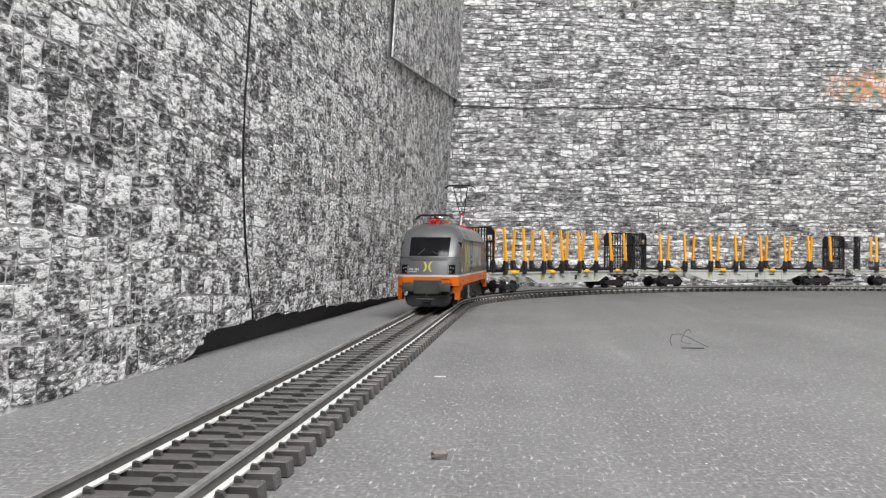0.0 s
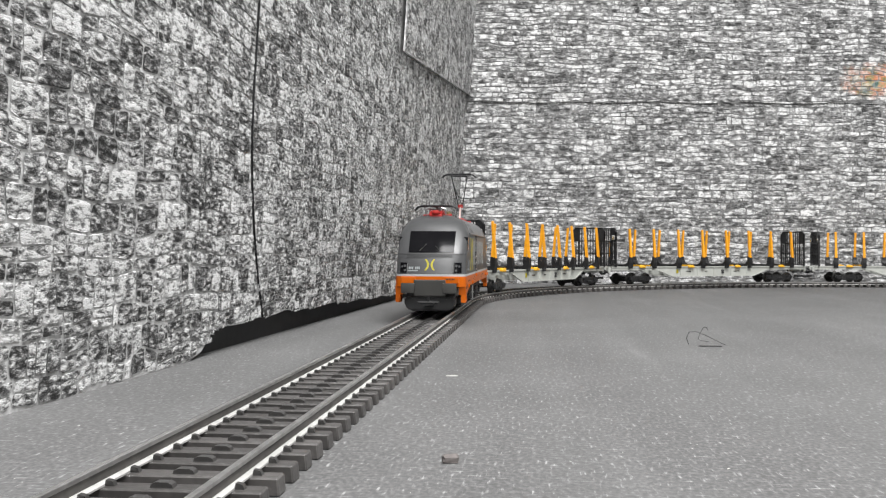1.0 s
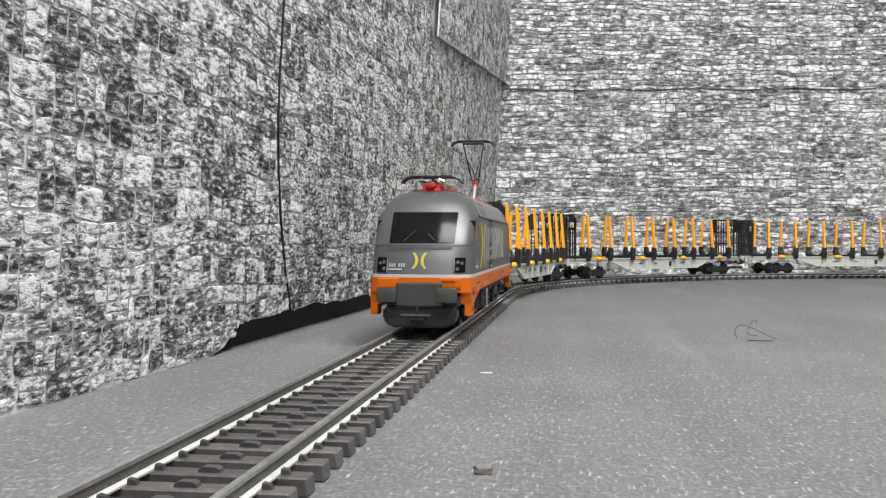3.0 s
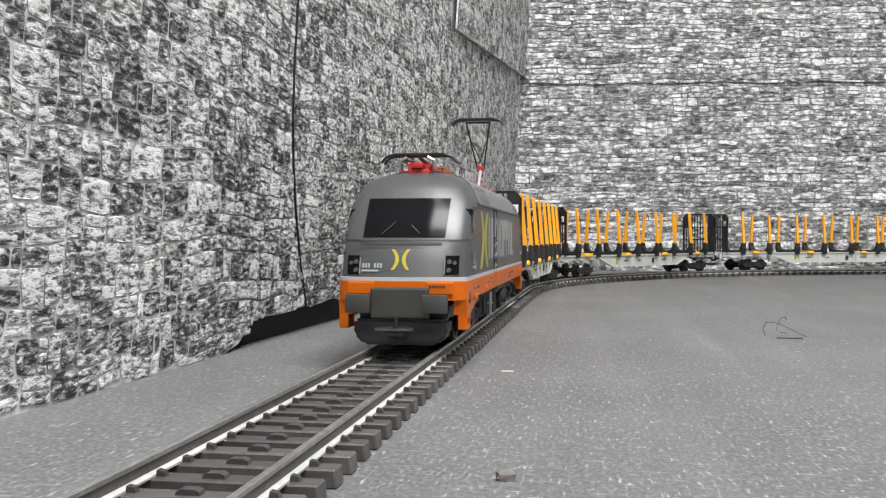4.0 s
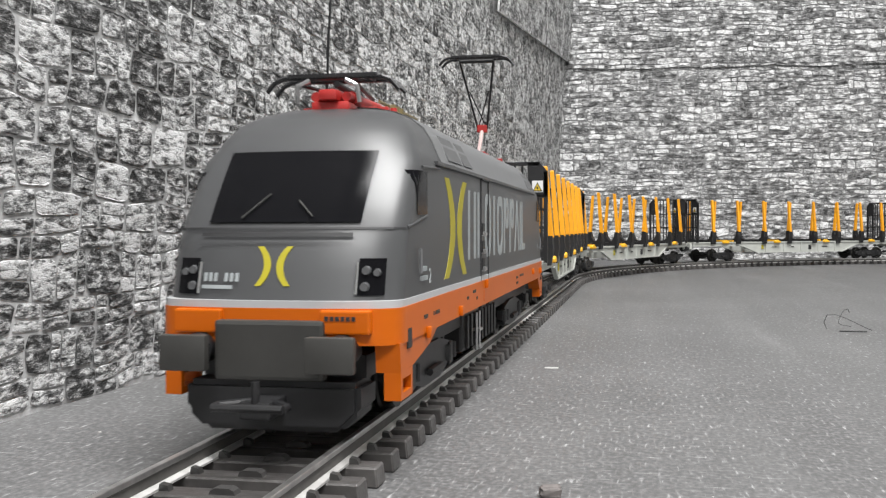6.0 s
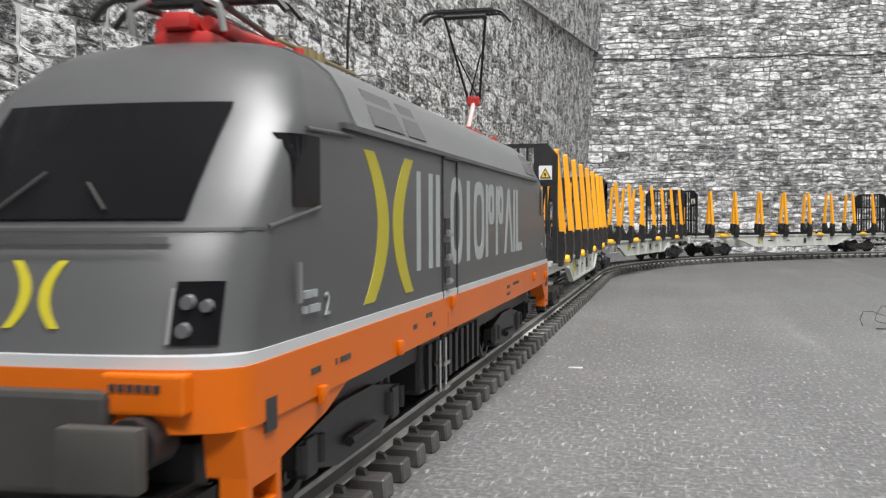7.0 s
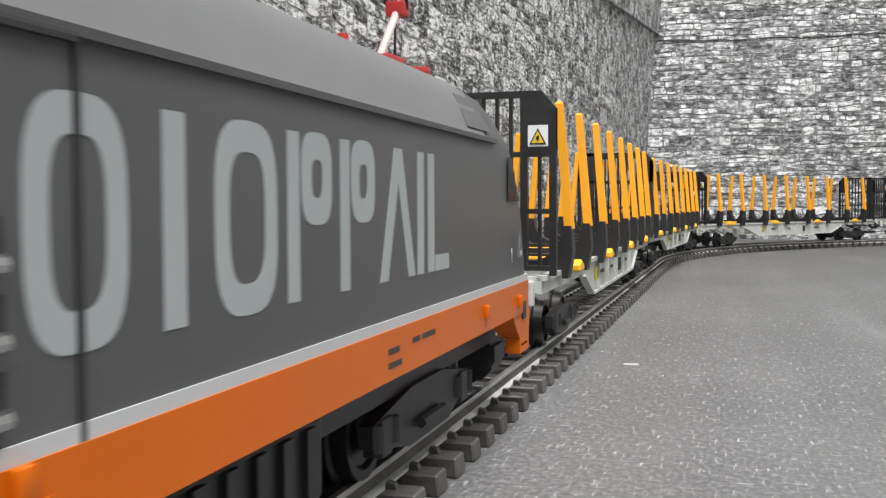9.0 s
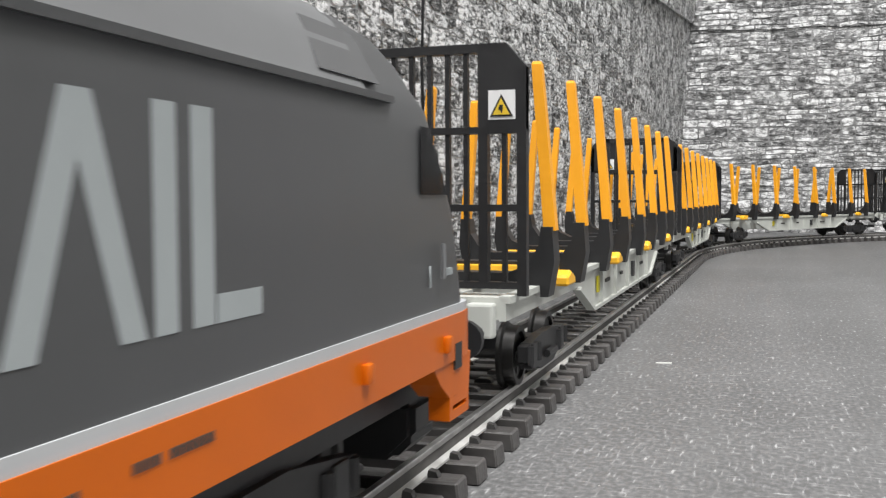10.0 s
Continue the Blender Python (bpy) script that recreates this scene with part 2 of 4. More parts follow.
def turned(bm, profile, axis_at, sides=20, mat=0):
    """Rings (radius, x) turned round the x axis through axis_at (y, z)."""
    rings = [[bm.verts.new((x, axis_at[0] + r * math.cos(k * math.tau / sides), axis_at[1] + r * math.sin(k * math.tau / sides))) for k in range(sides)] for r, x in profile]
    fs = [bm.faces.new(rings[0]), bm.faces.new(rings[-1][::-1])]
    for p, q in zip(rings, rings[1:]):
        for k in range(sides):
            fs.append(bm.faces.new((p[k], p[(k + 1) % sides], q[(k + 1) % sides], q[k])))
    for f in fs:
        f.material_index = mat
    return bm


# ---- the line of the track: straight along +y, then a curve to the right ----
TX, YS, R = -0.0516, 0.70, 0.47
RAIL_TOP = 0.0056


def along(s):
    """Place (x, y) and heading (degrees to the right of +y) at s metres along the track."""
    if s < YS:
        return TX, s, 0.0
    a = (s - YS) / R
    return TX + R * (1 - math.cos(a)), YS + R * math.sin(a), math.degrees(a)


# ---- the room ----
BX, BY, BS = -0.0931, 1.1666, 0.1352      # the corner of the two printed walls, and the back wall's slope
LA, LB, LEAN = -0.1213, 0.0242, 0.0600    # the left wall's line x = LA + LB y, and how far it leans in as it rises


def build_room():
    bm = bmesh.new()
    box(bm, -0.6, 1.5, -2.2, 1.6, -0.02, 0.0)
    floor = new("floor", finish(bm, "floor", M["floor"]))
    tagged(floor, "dark grey fibre board with pale scuffs and flecks", "layout board", kind="structure")
    for name, b in (("room_wall_south", (-1.6, 2.4, -2.5, -2.4, -0.9, 1.6)), ("room_wall_east", (2.4, 2.5, -2.5, 2.0, -0.9, 1.6)),
                    ("room_wall_north", (-1.6, 2.4, 1.9, 2.0, -0.9, 1.6)), ("room_wall_west", (-1.7, -1.6, -2.5, 2.0, -0.9, 1.6)),
                    ("ceiling", (-1.7, 2.5, -2.5, 2.0, 1.6, 1.7)), ("room_floor", (-1.7, 2.5, -2.5, 2.0, -1.0, -0.9))):
        bm = bmesh.new()
        box(bm, *b)
        tagged(new(name, finish(bm, name, M["plaster"])), "plain white plastered surface of the train room", "wall", kind="structure")
    for y in (0.15, -1.15):
        lampo = thing("ceiling_lamp", "white rectangular ceiling lamp with a pale housing", "lamp", "ceiling lamps")
        lampo.matrix_world = pose(0.38, y, 1.6)
        bm = bmesh.new()
        box(bm, -0.48, 0.48, -0.15, 0.15, -0.06, 0.0, 0.005)
        part("housing", bm, M["plaster"], lampo)


def left_at(y, z, out=0.0):
    """A point of the left printed wall, out metres proud of it towards the track."""
    return Vector((LA + LB * y + LEAN * z, y, z)) + Vector((1, -LB, 0)).normalized() * out


def back_at(x, z, out=0.0):
    return Vector((x, BY + BS * (x - BX), z)) + Vector((BS, -1, 0)).normalized() * out


def left_foot(y):
    """The height of the lower edge of the left wall's print, lifted off the board in places."""
    if y < 0.378:
        return 0.0
    if y < 0.392:
        return 0.0084 * (y - 0.378) / 0.014
    if y < 0.49:
        return 0.0084 + 0.0016 * (y - 0.392) / 0.098 + 0.0004 * math.sin(y * 160)
    return max(0.0020, 0.0100 - 0.0115 * (y - 0.49) / 0.6) + 0.0005 * math.sin(y * 90)


def sheet(name, place, u0, u1, foot, top, out, label, parent, steps=60, face="mortar"):
    """One printed sheet, 0.8 mm thick, with its own lower edge."""
    bm = bmesh.new()
    us = [u0 + (u1 - u0) * k / steps for k in range(steps + 1)]
    rows = []
    for u in us:
        w = 0.0004 * noise.noise((u * 14, 3.1, out * 900))
        rows.append([bm.verts.new(place(u, foot(u), out + w)), bm.verts.new(place(u, top, out + w)), bm.verts.new(place(u, top, out - 0.001)), bm.verts.new(place(u, foot(u), out - 0.001))])
    for a, b in zip(rows, rows[1:]):
        for k in range(4):
            f = bm.faces.new((a[k], a[(k + 1) % 4], b[(k + 1) % 4], b[k]))
            f.material_index = 0 if k == 0 else 1
    bm.faces.new(rows[0])
    bm.faces.new(rows[-1][::-1])
    return part(name, bm, [M[face], M["paper_edge"]], parent, label)


def stone_ring(rng, u0, u1, v0, v1):
    """An irregular stone outline in its cell, about ten corners."""
    cu, cv, hu, hv = (u0 + u1) / 2, (v0 + v1) / 2, (u1 - u0) / 2, (v1 - v0) / 2
    ring = []
    n = 11
    off = rng.random() * 0.4
    for k in range(n):
        a = (k + off + rng.uniform(-0.22, 0.22)) * math.tau / n
        c, s = math.cos(a), math.sin(a)
        e = 0.34
        ring.append((cu + hu * math.copysign(abs(c) ** e, c) * rng.uniform(0.92, 1.03), cv + hv * math.copysign(abs(s) ** e, s) * rng.uniform(0.9, 1.03)))
    return ring


def stones(place, parent, u0, u1, v0, v1, cell, wide, out_of, cut, near, seed, tone=""):
    """Courses of stone along one wall: cut() trims a cell to its sheet; those that near() picks are parts, the rest is one mesh."""
    rng = random.Random(seed)
    verts, faces, singles = [], [], 0
    v = v0
    while v < v1:
        h = cell * (rng.uniform(0.65, 1.75) if tone else rng.uniform(0.6, 1.5))
        u = u0 - rng.random() * wide
        while u < u1:
            w = wide * rng.choice((0.4, 0.6, 0.75, 0.9, 1.05, 1.3, 1.7)) * rng.uniform(0.85, 1.15)
            pieces = [(u, u + w, v, v + h)]
            if h > cell * 1.1 and rng.random() < (0.5 if tone else 0.3):
                q = v + h * rng.uniform(0.4, 0.6)
                pieces = [(u, u + w, v, q), (u, u + w, q, v + h)]
            for a, b, c, d in [x for p in pieces for x in cut(*p)]:
                if a < u0 or b > u1 or d > v1 or b - a < cell * 0.25 or d - c < cell * 0.2:
                    continue
                gap = cell * (rng.uniform(0.005, 0.04) if tone else rng.uniform(0.025, 0.065))
                ring = stone_ring(rng, a + gap, b - gap, c + gap, d - gap)
                lift = min(1.0, c / (4 * cell)) * (0.55 if tone else 0.3)
                warp = [(p + cell * 0.34 * noise.noise((p * 80, q * 80, seed)), q + cell * 0.4 * noise.noise((p * 60, q * 70, seed + 7.3))
                         + cell * lift * noise.noise((p * 18, q * 26, seed + 3.1))) for p, q in ring]
                mu, mv = sum(p for p, q in warp) / len(warp), sum(q for p, q in warp) / len(warp)
                base = out_of(mu, mv)
                depth = cell * (rng.uniform(0.02, 0.06) if tone else rng.uniform(0.04, 0.10))
                lean = 0.3 if tone else 1.0
                tilt = rng.uniform(-0.08, 0.08) * lean, rng.uniform(-0.13, 0.13) * lean
                rings = []
                for shrink, lift in ((1.0, 0.0001), (0.95, 0.8), (0.72, 1.0)):
                    rings.append([place(mu + (p - mu) * shrink, max(mv + (q - mv) * shrink, 0.0002), base + (lift if lift < 0.01 else depth * lift + (p - mu) * tilt[0] * 0.4 + (q - mv) * tilt[1])) for p, q in warp])
                n = len(warp)
                vs = [p for r in rings for p in r] + [place(mu, mv, base + depth * 1.1)]
                fs = [(r * n + k, r * n + (k + 1) % n, (r + 1) * n + (k + 1) % n, (r + 1) * n + k) for r in range(2) for k in range(n)]
                fs += [(2 * n + k, 2 * n + (k + 1) % n, 3 * n) for k in range(n)]
                if singles < 300 and near(mu, mv):
                    singles += 1
                    me = bpy.data.meshes.new("stone")
                    me.from_pydata([tuple(p) for p in vs], [], fs)
                    me.materials.append(M[tone + "stone"])
                    ob = new("stone", me)
                    ob.parent = parent
                else:
                    n0 = len(verts)
                    verts.extend(tuple(p) for p in vs)
                    faces.extend(tuple(i + n0 for i in f) for f in fs)
            u += w
        v += h
    me = bpy.data.meshes.new("stonework")
    me.from_pydata(verts, [], faces)
    me.materials.append(M[tone + "stones"])
    ob = new("stonework", me)
    ob.parent = parent
    tagged(ob, "grey quarried stones in uneven courses", kind="stuff")


FLAP_Y, FLAP_Z, FLAP_RISE, LIFT_Z, TOP = 0.7213, 0.1705, 0.0877, 0.2025, 0.42


def seam_at(z):
    """Where the joint of the two left sheets runs: upright above, drifting off towards the foot."""
    return 0.418 + 0.036 * max(0.0, 1 - z / 0.1) ** 2


def leaning_board(bm, y0, y1, back0, back1):
    vs = [bm.verts.new(left_at(y, z, b)) for z in (0.0, TOP) for y, b in ((y0, back0), (y1, back0), (y1, back1), (y0, back1))]
    for q in ((0, 1, 2, 3), (4, 5, 6, 7), (0, 1, 5, 4), (1, 2, 6, 5), (2, 3, 7, 6), (3, 0, 4, 7)):
        bm.faces.new([vs[k] for k in q])



def build_printed_walls():
    west = thing("wall_west", "grey stone-print backdrop wall in several sheets with a lifted foot", "wall", kind="structure")
    bm = bmesh.new()
    leaning_board(bm, -0.36, BY, -0.004, -0.03)
    part("backing_board", bm, M["black_board"], west, "black backing board")
    sheet("printed_sheet", left_at, -0.36, BY, left_foot, TOP, 0.0, "printed sheet of grey stone", west, 140)
    sheet("printed_sheet", left_at, FLAP_Y, BY, lambda y: FLAP_Z + FLAP_RISE * (y - FLAP_Y), TOP, 0.0042, "overlapping upper sheet with a white lower edge", west)

    # the butt joint of two lengths of print: a black strip gives its shadow line
    bm = bmesh.new()
    zs = [0.0095 + (TOP - 0.0095) * k / 24 for k in range(25)]
    rows = []
    for z in zs:
        m = seam_at(z)
        w = 0.00026 + 0.0001 * math.sin(z * 170)
        rows.append([bm.verts.new(left_at(m + a, z, b)) for a, b in ((-w, 0.0008), (w, 0.0008), (w, -0.003), (-w, -0.003))])
    for a, b in zip(rows, rows[1:]):
        for k in range(4):
            bm.faces.new((a[k], a[(k + 1) % 4], b[(k + 1) % 4], b[k]))
    bm.faces.new(rows[0][::-1])
    bm.faces.new(rows[-1])
    part("joint_shadow_strip", bm, M["black_board"], west, "black strip for the shadow line at the joint of two sheets")

    def left_out(y, z):
        return 0.0044 if y > FLAP_Y and z > FLAP_Z + FLAP_RISE * (y - FLAP_Y) else 0.0002

    def left_cut(a, b, c, d):
        out = []
        seam = seam_at((c + d) / 2)
        for p, q in ((a, min(b, seam - 0.0007)), (max(a, seam + 0.0007), min(b, FLAP_Y)), (max(a, FLAP_Y), min(b, BY - 0.0005))):
            m = (p + q) / 2
            low = max(c, left_foot(m))
            edge = FLAP_Z + FLAP_RISE * (m - FLAP_Y)
            if p >= FLAP_Y and low < edge < d:
                out += [(p, q, low, edge), (p, q, edge, d)]
            else:
                out.append((p, q, low, d))
        return [x for x in out if x[1] > x[0]]

    stones(left_at, west, 0.0, BY, 0.0004, TOP, 0.0053, 0.0090, left_out, left_cut, lambda y, z: 0.24 < y < 0.46 and z < 0.12, 11, "dark_")

    north = thing("wall_north", "pale grey stone-print backdrop wall with a lifted sheet edge", "wall", kind="structure")
    bm = bmesh.new()
    n = [back_at(BX - 0.004, 0, -0.004), back_at(1.0, 0, -0.004), back_at(1.0, 0, -0.03), back_at(BX - 0.004, 0, -0.03)]
    prism(bm, [(p.x, p.y) for p in n], "z", 0.0, TOP)
    part("backing_board", bm, M["black_board"], north, "black backing board")
    sheet("printed_sheet", back_at, BX + 0.001, 1.0, lambda x: 0.0, TOP, 0.0, "printed sheet of grey stone", north, face="joint")

    def lift(x):
        return LIFT_Z - 0.0015 * math.exp(-((x - 0.01) / 0.02) ** 2) + 0.0008 * math.sin(x * 60) + 0.002 * (x - BX) / 0.35

    sheet("printed_sheet", back_at, BX + 0.001, 1.0, lift, TOP, 0.0018, "overlapping upper sheet with a pale lower edge", north, face="joint")

    def back_cut(a, b, c, d):
        e = lift((a + b) / 2)
        a = max(a, BX + 0.001)
        return [(a, b, c, e), (a, b, e, d)] if c < e < d else [(a, b, c, d)]

    stones(back_at, north, BX, 1.0, 0.0004, TOP, 0.0062, 0.0150, lambda x, z: 0.002 if z > lift(x) else 0.0002, back_cut, lambda x, z: -0.05 < x < 0.25 and 0.05 < z < 0.16, 29)


# ---- the track ----


def sleeper_mesh():
    bm = bmesh.new()
    pts = [(-0.015, 0), (0.015, 0), (0.0147, 0.0028), (-0.0147, 0.0028)]
    prism(bm, pts, "y", -0.0021, 0.0021)
    bmesh.ops.bevel(bm, geom=list(bm.edges), offset=0.00025, segments=1, affect="EDGES")
    for x in (-0.00945, 0.00945):
        for sx in (-1, 1):
            prism(bm, [(x + sx * 0.0010, 0.0028), (x + sx * 0.0025, 0.0028), (x + sx * 0.0022, 0.0035), (x + sx * 0.0012, 0.0037)], "y", -0.0006, 0.0006, 1)
    prism(bm, [(-0.0017, 0.0028), (0.0017, 0.0028), (0.0015, 0.0033), (0.0009, 0.0036), (-0.0009, 0.0036), (-0.0015, 0.0033)], "y", -0.0009, 0.0009, 2)
    return finish(bm, "sleeper", [M["sleeper"], M["chair"], M["stud"]])


def build_track():
    track = thing("model_railway_track", "model railway track with dark sleepers and nickel rails", "railway track", kind="structure")
    s_end = YS + R * 2.6
    prof = [(-0.0011, 0), (0.0011, 0), (0.0011, 0.0003), (0.00028, 0.0006), (0.00028, 0.0019), (0.00048, 0.0021), (0.00048, 0.0027), (0.0004, 0.0028), (-0.0004, 0.0028), (-0.00048, 0.0027), (-0.00048, 0.0021), (-0.00028, 0.0019), (-0.00028, 0.0006), (-0.0011, 0.0003)]
    stops = [-0.6, 0.0, 0.2, 0.4, YS] + [YS + R * 2.6 * k / 110 for k in range(1, 111)]
    for side in (-0.00945, 0.00945):
        bm = bmesh.new()
        rows = []
        for s in stops:
            x, y, h = along(s)
            c, n = math.cos(radians(h)), math.sin(radians(h))
            rows.append([bm.verts.new((x + c * (side + p), y - n * (side + p), 0.0028 + q)) for p, q in prof])
        for a, b in zip(rows, rows[1:]):
            for k in range(len(prof)):
                f = bm.faces.new((a[k], a[(k + 1) % len(prof)], b[(k + 1) % len(prof)], b[k]))
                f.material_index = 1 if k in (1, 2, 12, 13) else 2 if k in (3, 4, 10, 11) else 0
        bm.faces.new(rows[0])
        bm.faces.new(rows[-1][::-1])
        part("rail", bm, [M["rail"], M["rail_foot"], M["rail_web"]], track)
    me = sleeper_mesh()
    s = -0.3444
    rng = random.Random(5)
    while s < s_end:
        x, y, h = along(s)
        ob = new("sleeper", me)
        ob.parent = track
        ob.matrix_local = pose(x, y, 0, 0, 0, -h + rng.uniform(-0.5, 0.5))
        s += 0.0089


# ---- rolling stock: local space has the front at -y, z = 0 on the board ----


def bogie(parent, py, base, wheel_r, name="bogie", heavy=False):
    b = new(name)
    b.parent = parent
    b.matrix_local = pose(0, py, 0)
    h = base / 2
    for sx in (-1, 1):
        bm = bmesh.new()
        x0, x1 = sorted((sx * 0.0112, sx * 0.0128))
        top = 0.0135 if heavy else 0.0125
        prism(bm, [(-h - 0.004, 0.0100), (-h - 0.004, 0.0125), (-h * 0.4, top + 0.001), (h * 0.4, top + 0.001), (h + 0.004, 0.0125), (h + 0.004, 0.0100), (h * 0.75, 0.0085), (h * 0.45, 0.0075), (-h * 0.45, 0.0075), (-h * 0.75, 0.0085)], "x", x0, x1)
        for y in (-h, h):
            box(bm, x0 - 0.0004, x1 + 0.0004, y - 0.0017, y + 0.0017, 0.0085, 0.0128, 0.0003)
            for q in (-0.0028, 0.0028):
                rod(bm, (sx * 0.0128, y + q, 0.0095), (sx * 0.0128, y + q, 0.0125), 0.0008, 8)
        rod(bm, (sx * 0.0134, -h * 0.3, 0.0098), (sx * 0.0134, h * 0.3, 0.0098), 0.0007, 6)
        part("side_frame", bm, M["black"], b)
    bm = bmesh.new()
    box(bm, -0.0112, 0.0112, -0.003, 0.003, 0.0095, 0.0125, 0.0004)
    part("bolster", bm, M["black"], b)
    for y in (-h, h):
        bm = bmesh.new()
        rod(bm, (-0.0115, 0, 0), (0.0115, 0, 0), 0.0008, 8)
        for sx in (-1, 1):
            turned(bm, [(wheel_r + 0.0006, sx * 0.0078), (wheel_r + 0.0006, sx * 0.0084), (wheel_r, sx * 0.0087), (wheel_r * 0.98, sx * 0.0106), (wheel_r * 0.8, sx * 0.0106), (wheel_r * 0.72, sx * 0.0101), (wheel_r * 0.3, sx * 0.0101), (wheel_r * 0.22, sx * 0.0109)], (0, 0), 20)
            for k in range(3):
                a = k * math.tau / 3
                rod(bm, (sx * 0.01, wheel_r * 0.5 * math.cos(a), wheel_r * 0.5 * math.sin(a)), (sx * 0.0103, wheel_r * 0.5 * math.cos(a), wheel_r * 0.5 * math.sin(a)), wheel_r * 0.13, 8)
        ax = part("wheelset", bm, M["wheel"], b, smooth=True)
        ax.matrix_local = pose(0, y, RAIL_TOP + wheel_r)
    return b


# ---- the locomotive ----
LOCO = 0.219
HW = 0.0172
LEVELS = [  # height, half width, set-back of the end
    (0.0250, 0.0172, 0.0070), (0.0285, 0.0172, 0.0080), (0.0320, 0.0172, 0.0091), (0.0345, 0.0172, 0.0102), (0.0352, 0.0172, 0.0106),
    (0.0385, 0.0172, 0.0132), (0.0420, 0.0172, 0.0162), (0.0450, 0.0172, 0.0190), (0.0468, 0.0163, 0.0206), (0.0490, 0.0154, 0.0226),
    (0.0512, 0.0140, 0.0252), (0.0528, 0.0120, 0.0284), (0.0540, 0.0092, 0.0325), (0.0547, 0.0056, 0.0380), (0.0549, 0.0022, 0.0450)]


def level(z):
    for (z0, w0, y0), (z1, w1, y1) in zip(LEVELS, LEVELS[1:]):
        if z <= z1:
            k = (z - z0) / (z1 - z0)
            return w0 + (w1 - w0) * k, y0 + (y1 - y0) * k
    return LEVELS[-1][1:]


CR, CP = 0.0062, 2.3


def nose(x, z):
    """How far the front lies behind the buffers at (x, z)."""
    w, y = level(z)
    q = min(abs(x) / w, 1.0)
    return y + CR * (1 - (1 - q ** CP) ** (1 / CP))


def on_nose(x, z, out=0.00012, end=-1):
    """A point on the sloped front (end -1) or the rear (end 1), a little proud."""
    y = LOCO / 2 - nose(x, z) + out
    return (x * -end, end * y, z + out * 0.4)


def patch(bm, outline, end=-1, out=0.00015, mat=0):
    """A closed outline of (x, z) laid on the cab end as a thin plate, cut into a fan of strips."""
    top = [bm.verts.new(on_nose(x, z, out, end)) for x, z in outline]
    low = [bm.verts.new(on_nose(x, z, -0.0002, end)) for x, z in outline]
    f = [bm.faces.new(top)]
    n = len(outline)
    f += [bm.faces.new((top[i], top[(i + 1) % n], low[(i + 1) % n], low[i])) for i in range(n)]
    for q in f:
        q.material_index = mat


def grid_patch(bm, x0, x1, z0, z1, taper=1.0, nx=16, nz=8, end=-1, out=0.00018):
    rows = []
    for j in range(nz + 1):
        z = z0 + (z1 - z0) * j / nz
        k = 1 + (taper - 1) * j / nz
        rows.append([bm.verts.new(on_nose((x0 + (x1 - x0) * i / nx) * k, z, out, end)) for i in range(nx + 1)])
    for a, b in zip(rows, rows[1:]):
        for i in range(nx):
            bm.faces.new((a[i], a[i + 1], b[i + 1], b[i]))


def crescent(cx, cz, h, w, thick, side, n=12):
    """Outline of a bowed stroke; side -1 bows to the left tips, as ) , side 1 as ( ."""
    outer, inner = [], []
    for k in range(n + 1):
        t = -1 + 2 * k / n
        bow = w * t * t
        outer.append((cx + side * (bow), cz + h * t))
        inner.append((cx + side * (bow + thick * (1 - 0.12 * t * t)), cz + h * t))
    return outer + inner[::-1]


def side_plate(bm, outline, side=1, out=0.00005):
    """Flat shape of (y, z) on the loco side, y from the front; side 1 faces +x."""
    hx = HW
    top = [bm.verts.new((side * (hx + out), -LOCO / 2 + y, z)) for y, z in outline]
    low = [bm.verts.new((side * (hx - 0.0004), -LOCO / 2 + y, z)) for y, z in outline]
    n = len(outline)
    bm.faces.new(top)
    for i in range(n):
        bm.faces.new((top[i], top[(i + 1) % n], low[(i + 1) % n], low[i]))


def side_ring(bm, y0, y1, z0, z1, t, side, gap=0.0, n=28):
    """An upright oval ring on the side, open towards the rear by gap."""
    cy, cz, a, b = (y0 + y1) / 2, (z0 + z1) / 2, (y1 - y0) / 2, (z1 - z0) / 2
    pts = []
    for k in range(n + 1):
        w = gap + (math.tau - 2 * gap) * k / n
        c, s = math.cos(w), math.sin(w)
        e = 0.62
        pts.append((math.copysign(abs(c) ** e, c), math.copysign(abs(s) ** e, s)))
    for p, q in zip(pts, pts[1:]):
        side_plate(bm, [(cy + a * p[0], cz + b * p[1]), (cy + a * q[0], cz + b * q[1]), (cy + (a - t) * q[0], cz + (b - t * 1.1) * q[1]), (cy + (a - t) * p[0], cz + (b - t * 1.1) * p[1])], side)


def side_x(y, z):
    """Half the body's width at y from the front and at height z, rounded towards both cabs."""
    w, back = level(z)
    d = min(y, LOCO - y) - back
    if d >= CR:
        return w
    return w * max(0.0, 1 - (1 - max(d, 0.0) / CR) ** CP) ** (1 / CP)


def rect(y0, y1, z0, z1):
    return [(y0, z0), (y1, z0), (y1, z1), (y0, z1)]


def bars(bm, y, z, n, rng, side, h=0.0007, step=0.0007):
    """A row of small unreadable marks."""
    for k in range(n):
        if rng.random() < 0.85:
            side_plate(bm, rect(y + k * step, y + k * step + step * 0.65, z, z + h), side, 0.0004)


def text_part(parent, words, size, m, mat, name="marking"):
    cu = bpy.data.curves.new(name, "FONT")
    cu.body, cu.size, cu.extrude, cu.align_x = words, size, 0.00005, "CENTER"
    tmp = bpy.data.objects.new(name, cu)
    scene.collection.objects.link(tmp)
    me = bpy.data.meshes.new_from_object(tmp.evaluated_get(bpy.context.evaluated_depsgraph_get()))
    bpy.data.objects.remove(tmp)
    me.materials.append(mat)
    ob = new(name, me)
    ob.parent = parent
    ob.matrix_local = m
    return ob


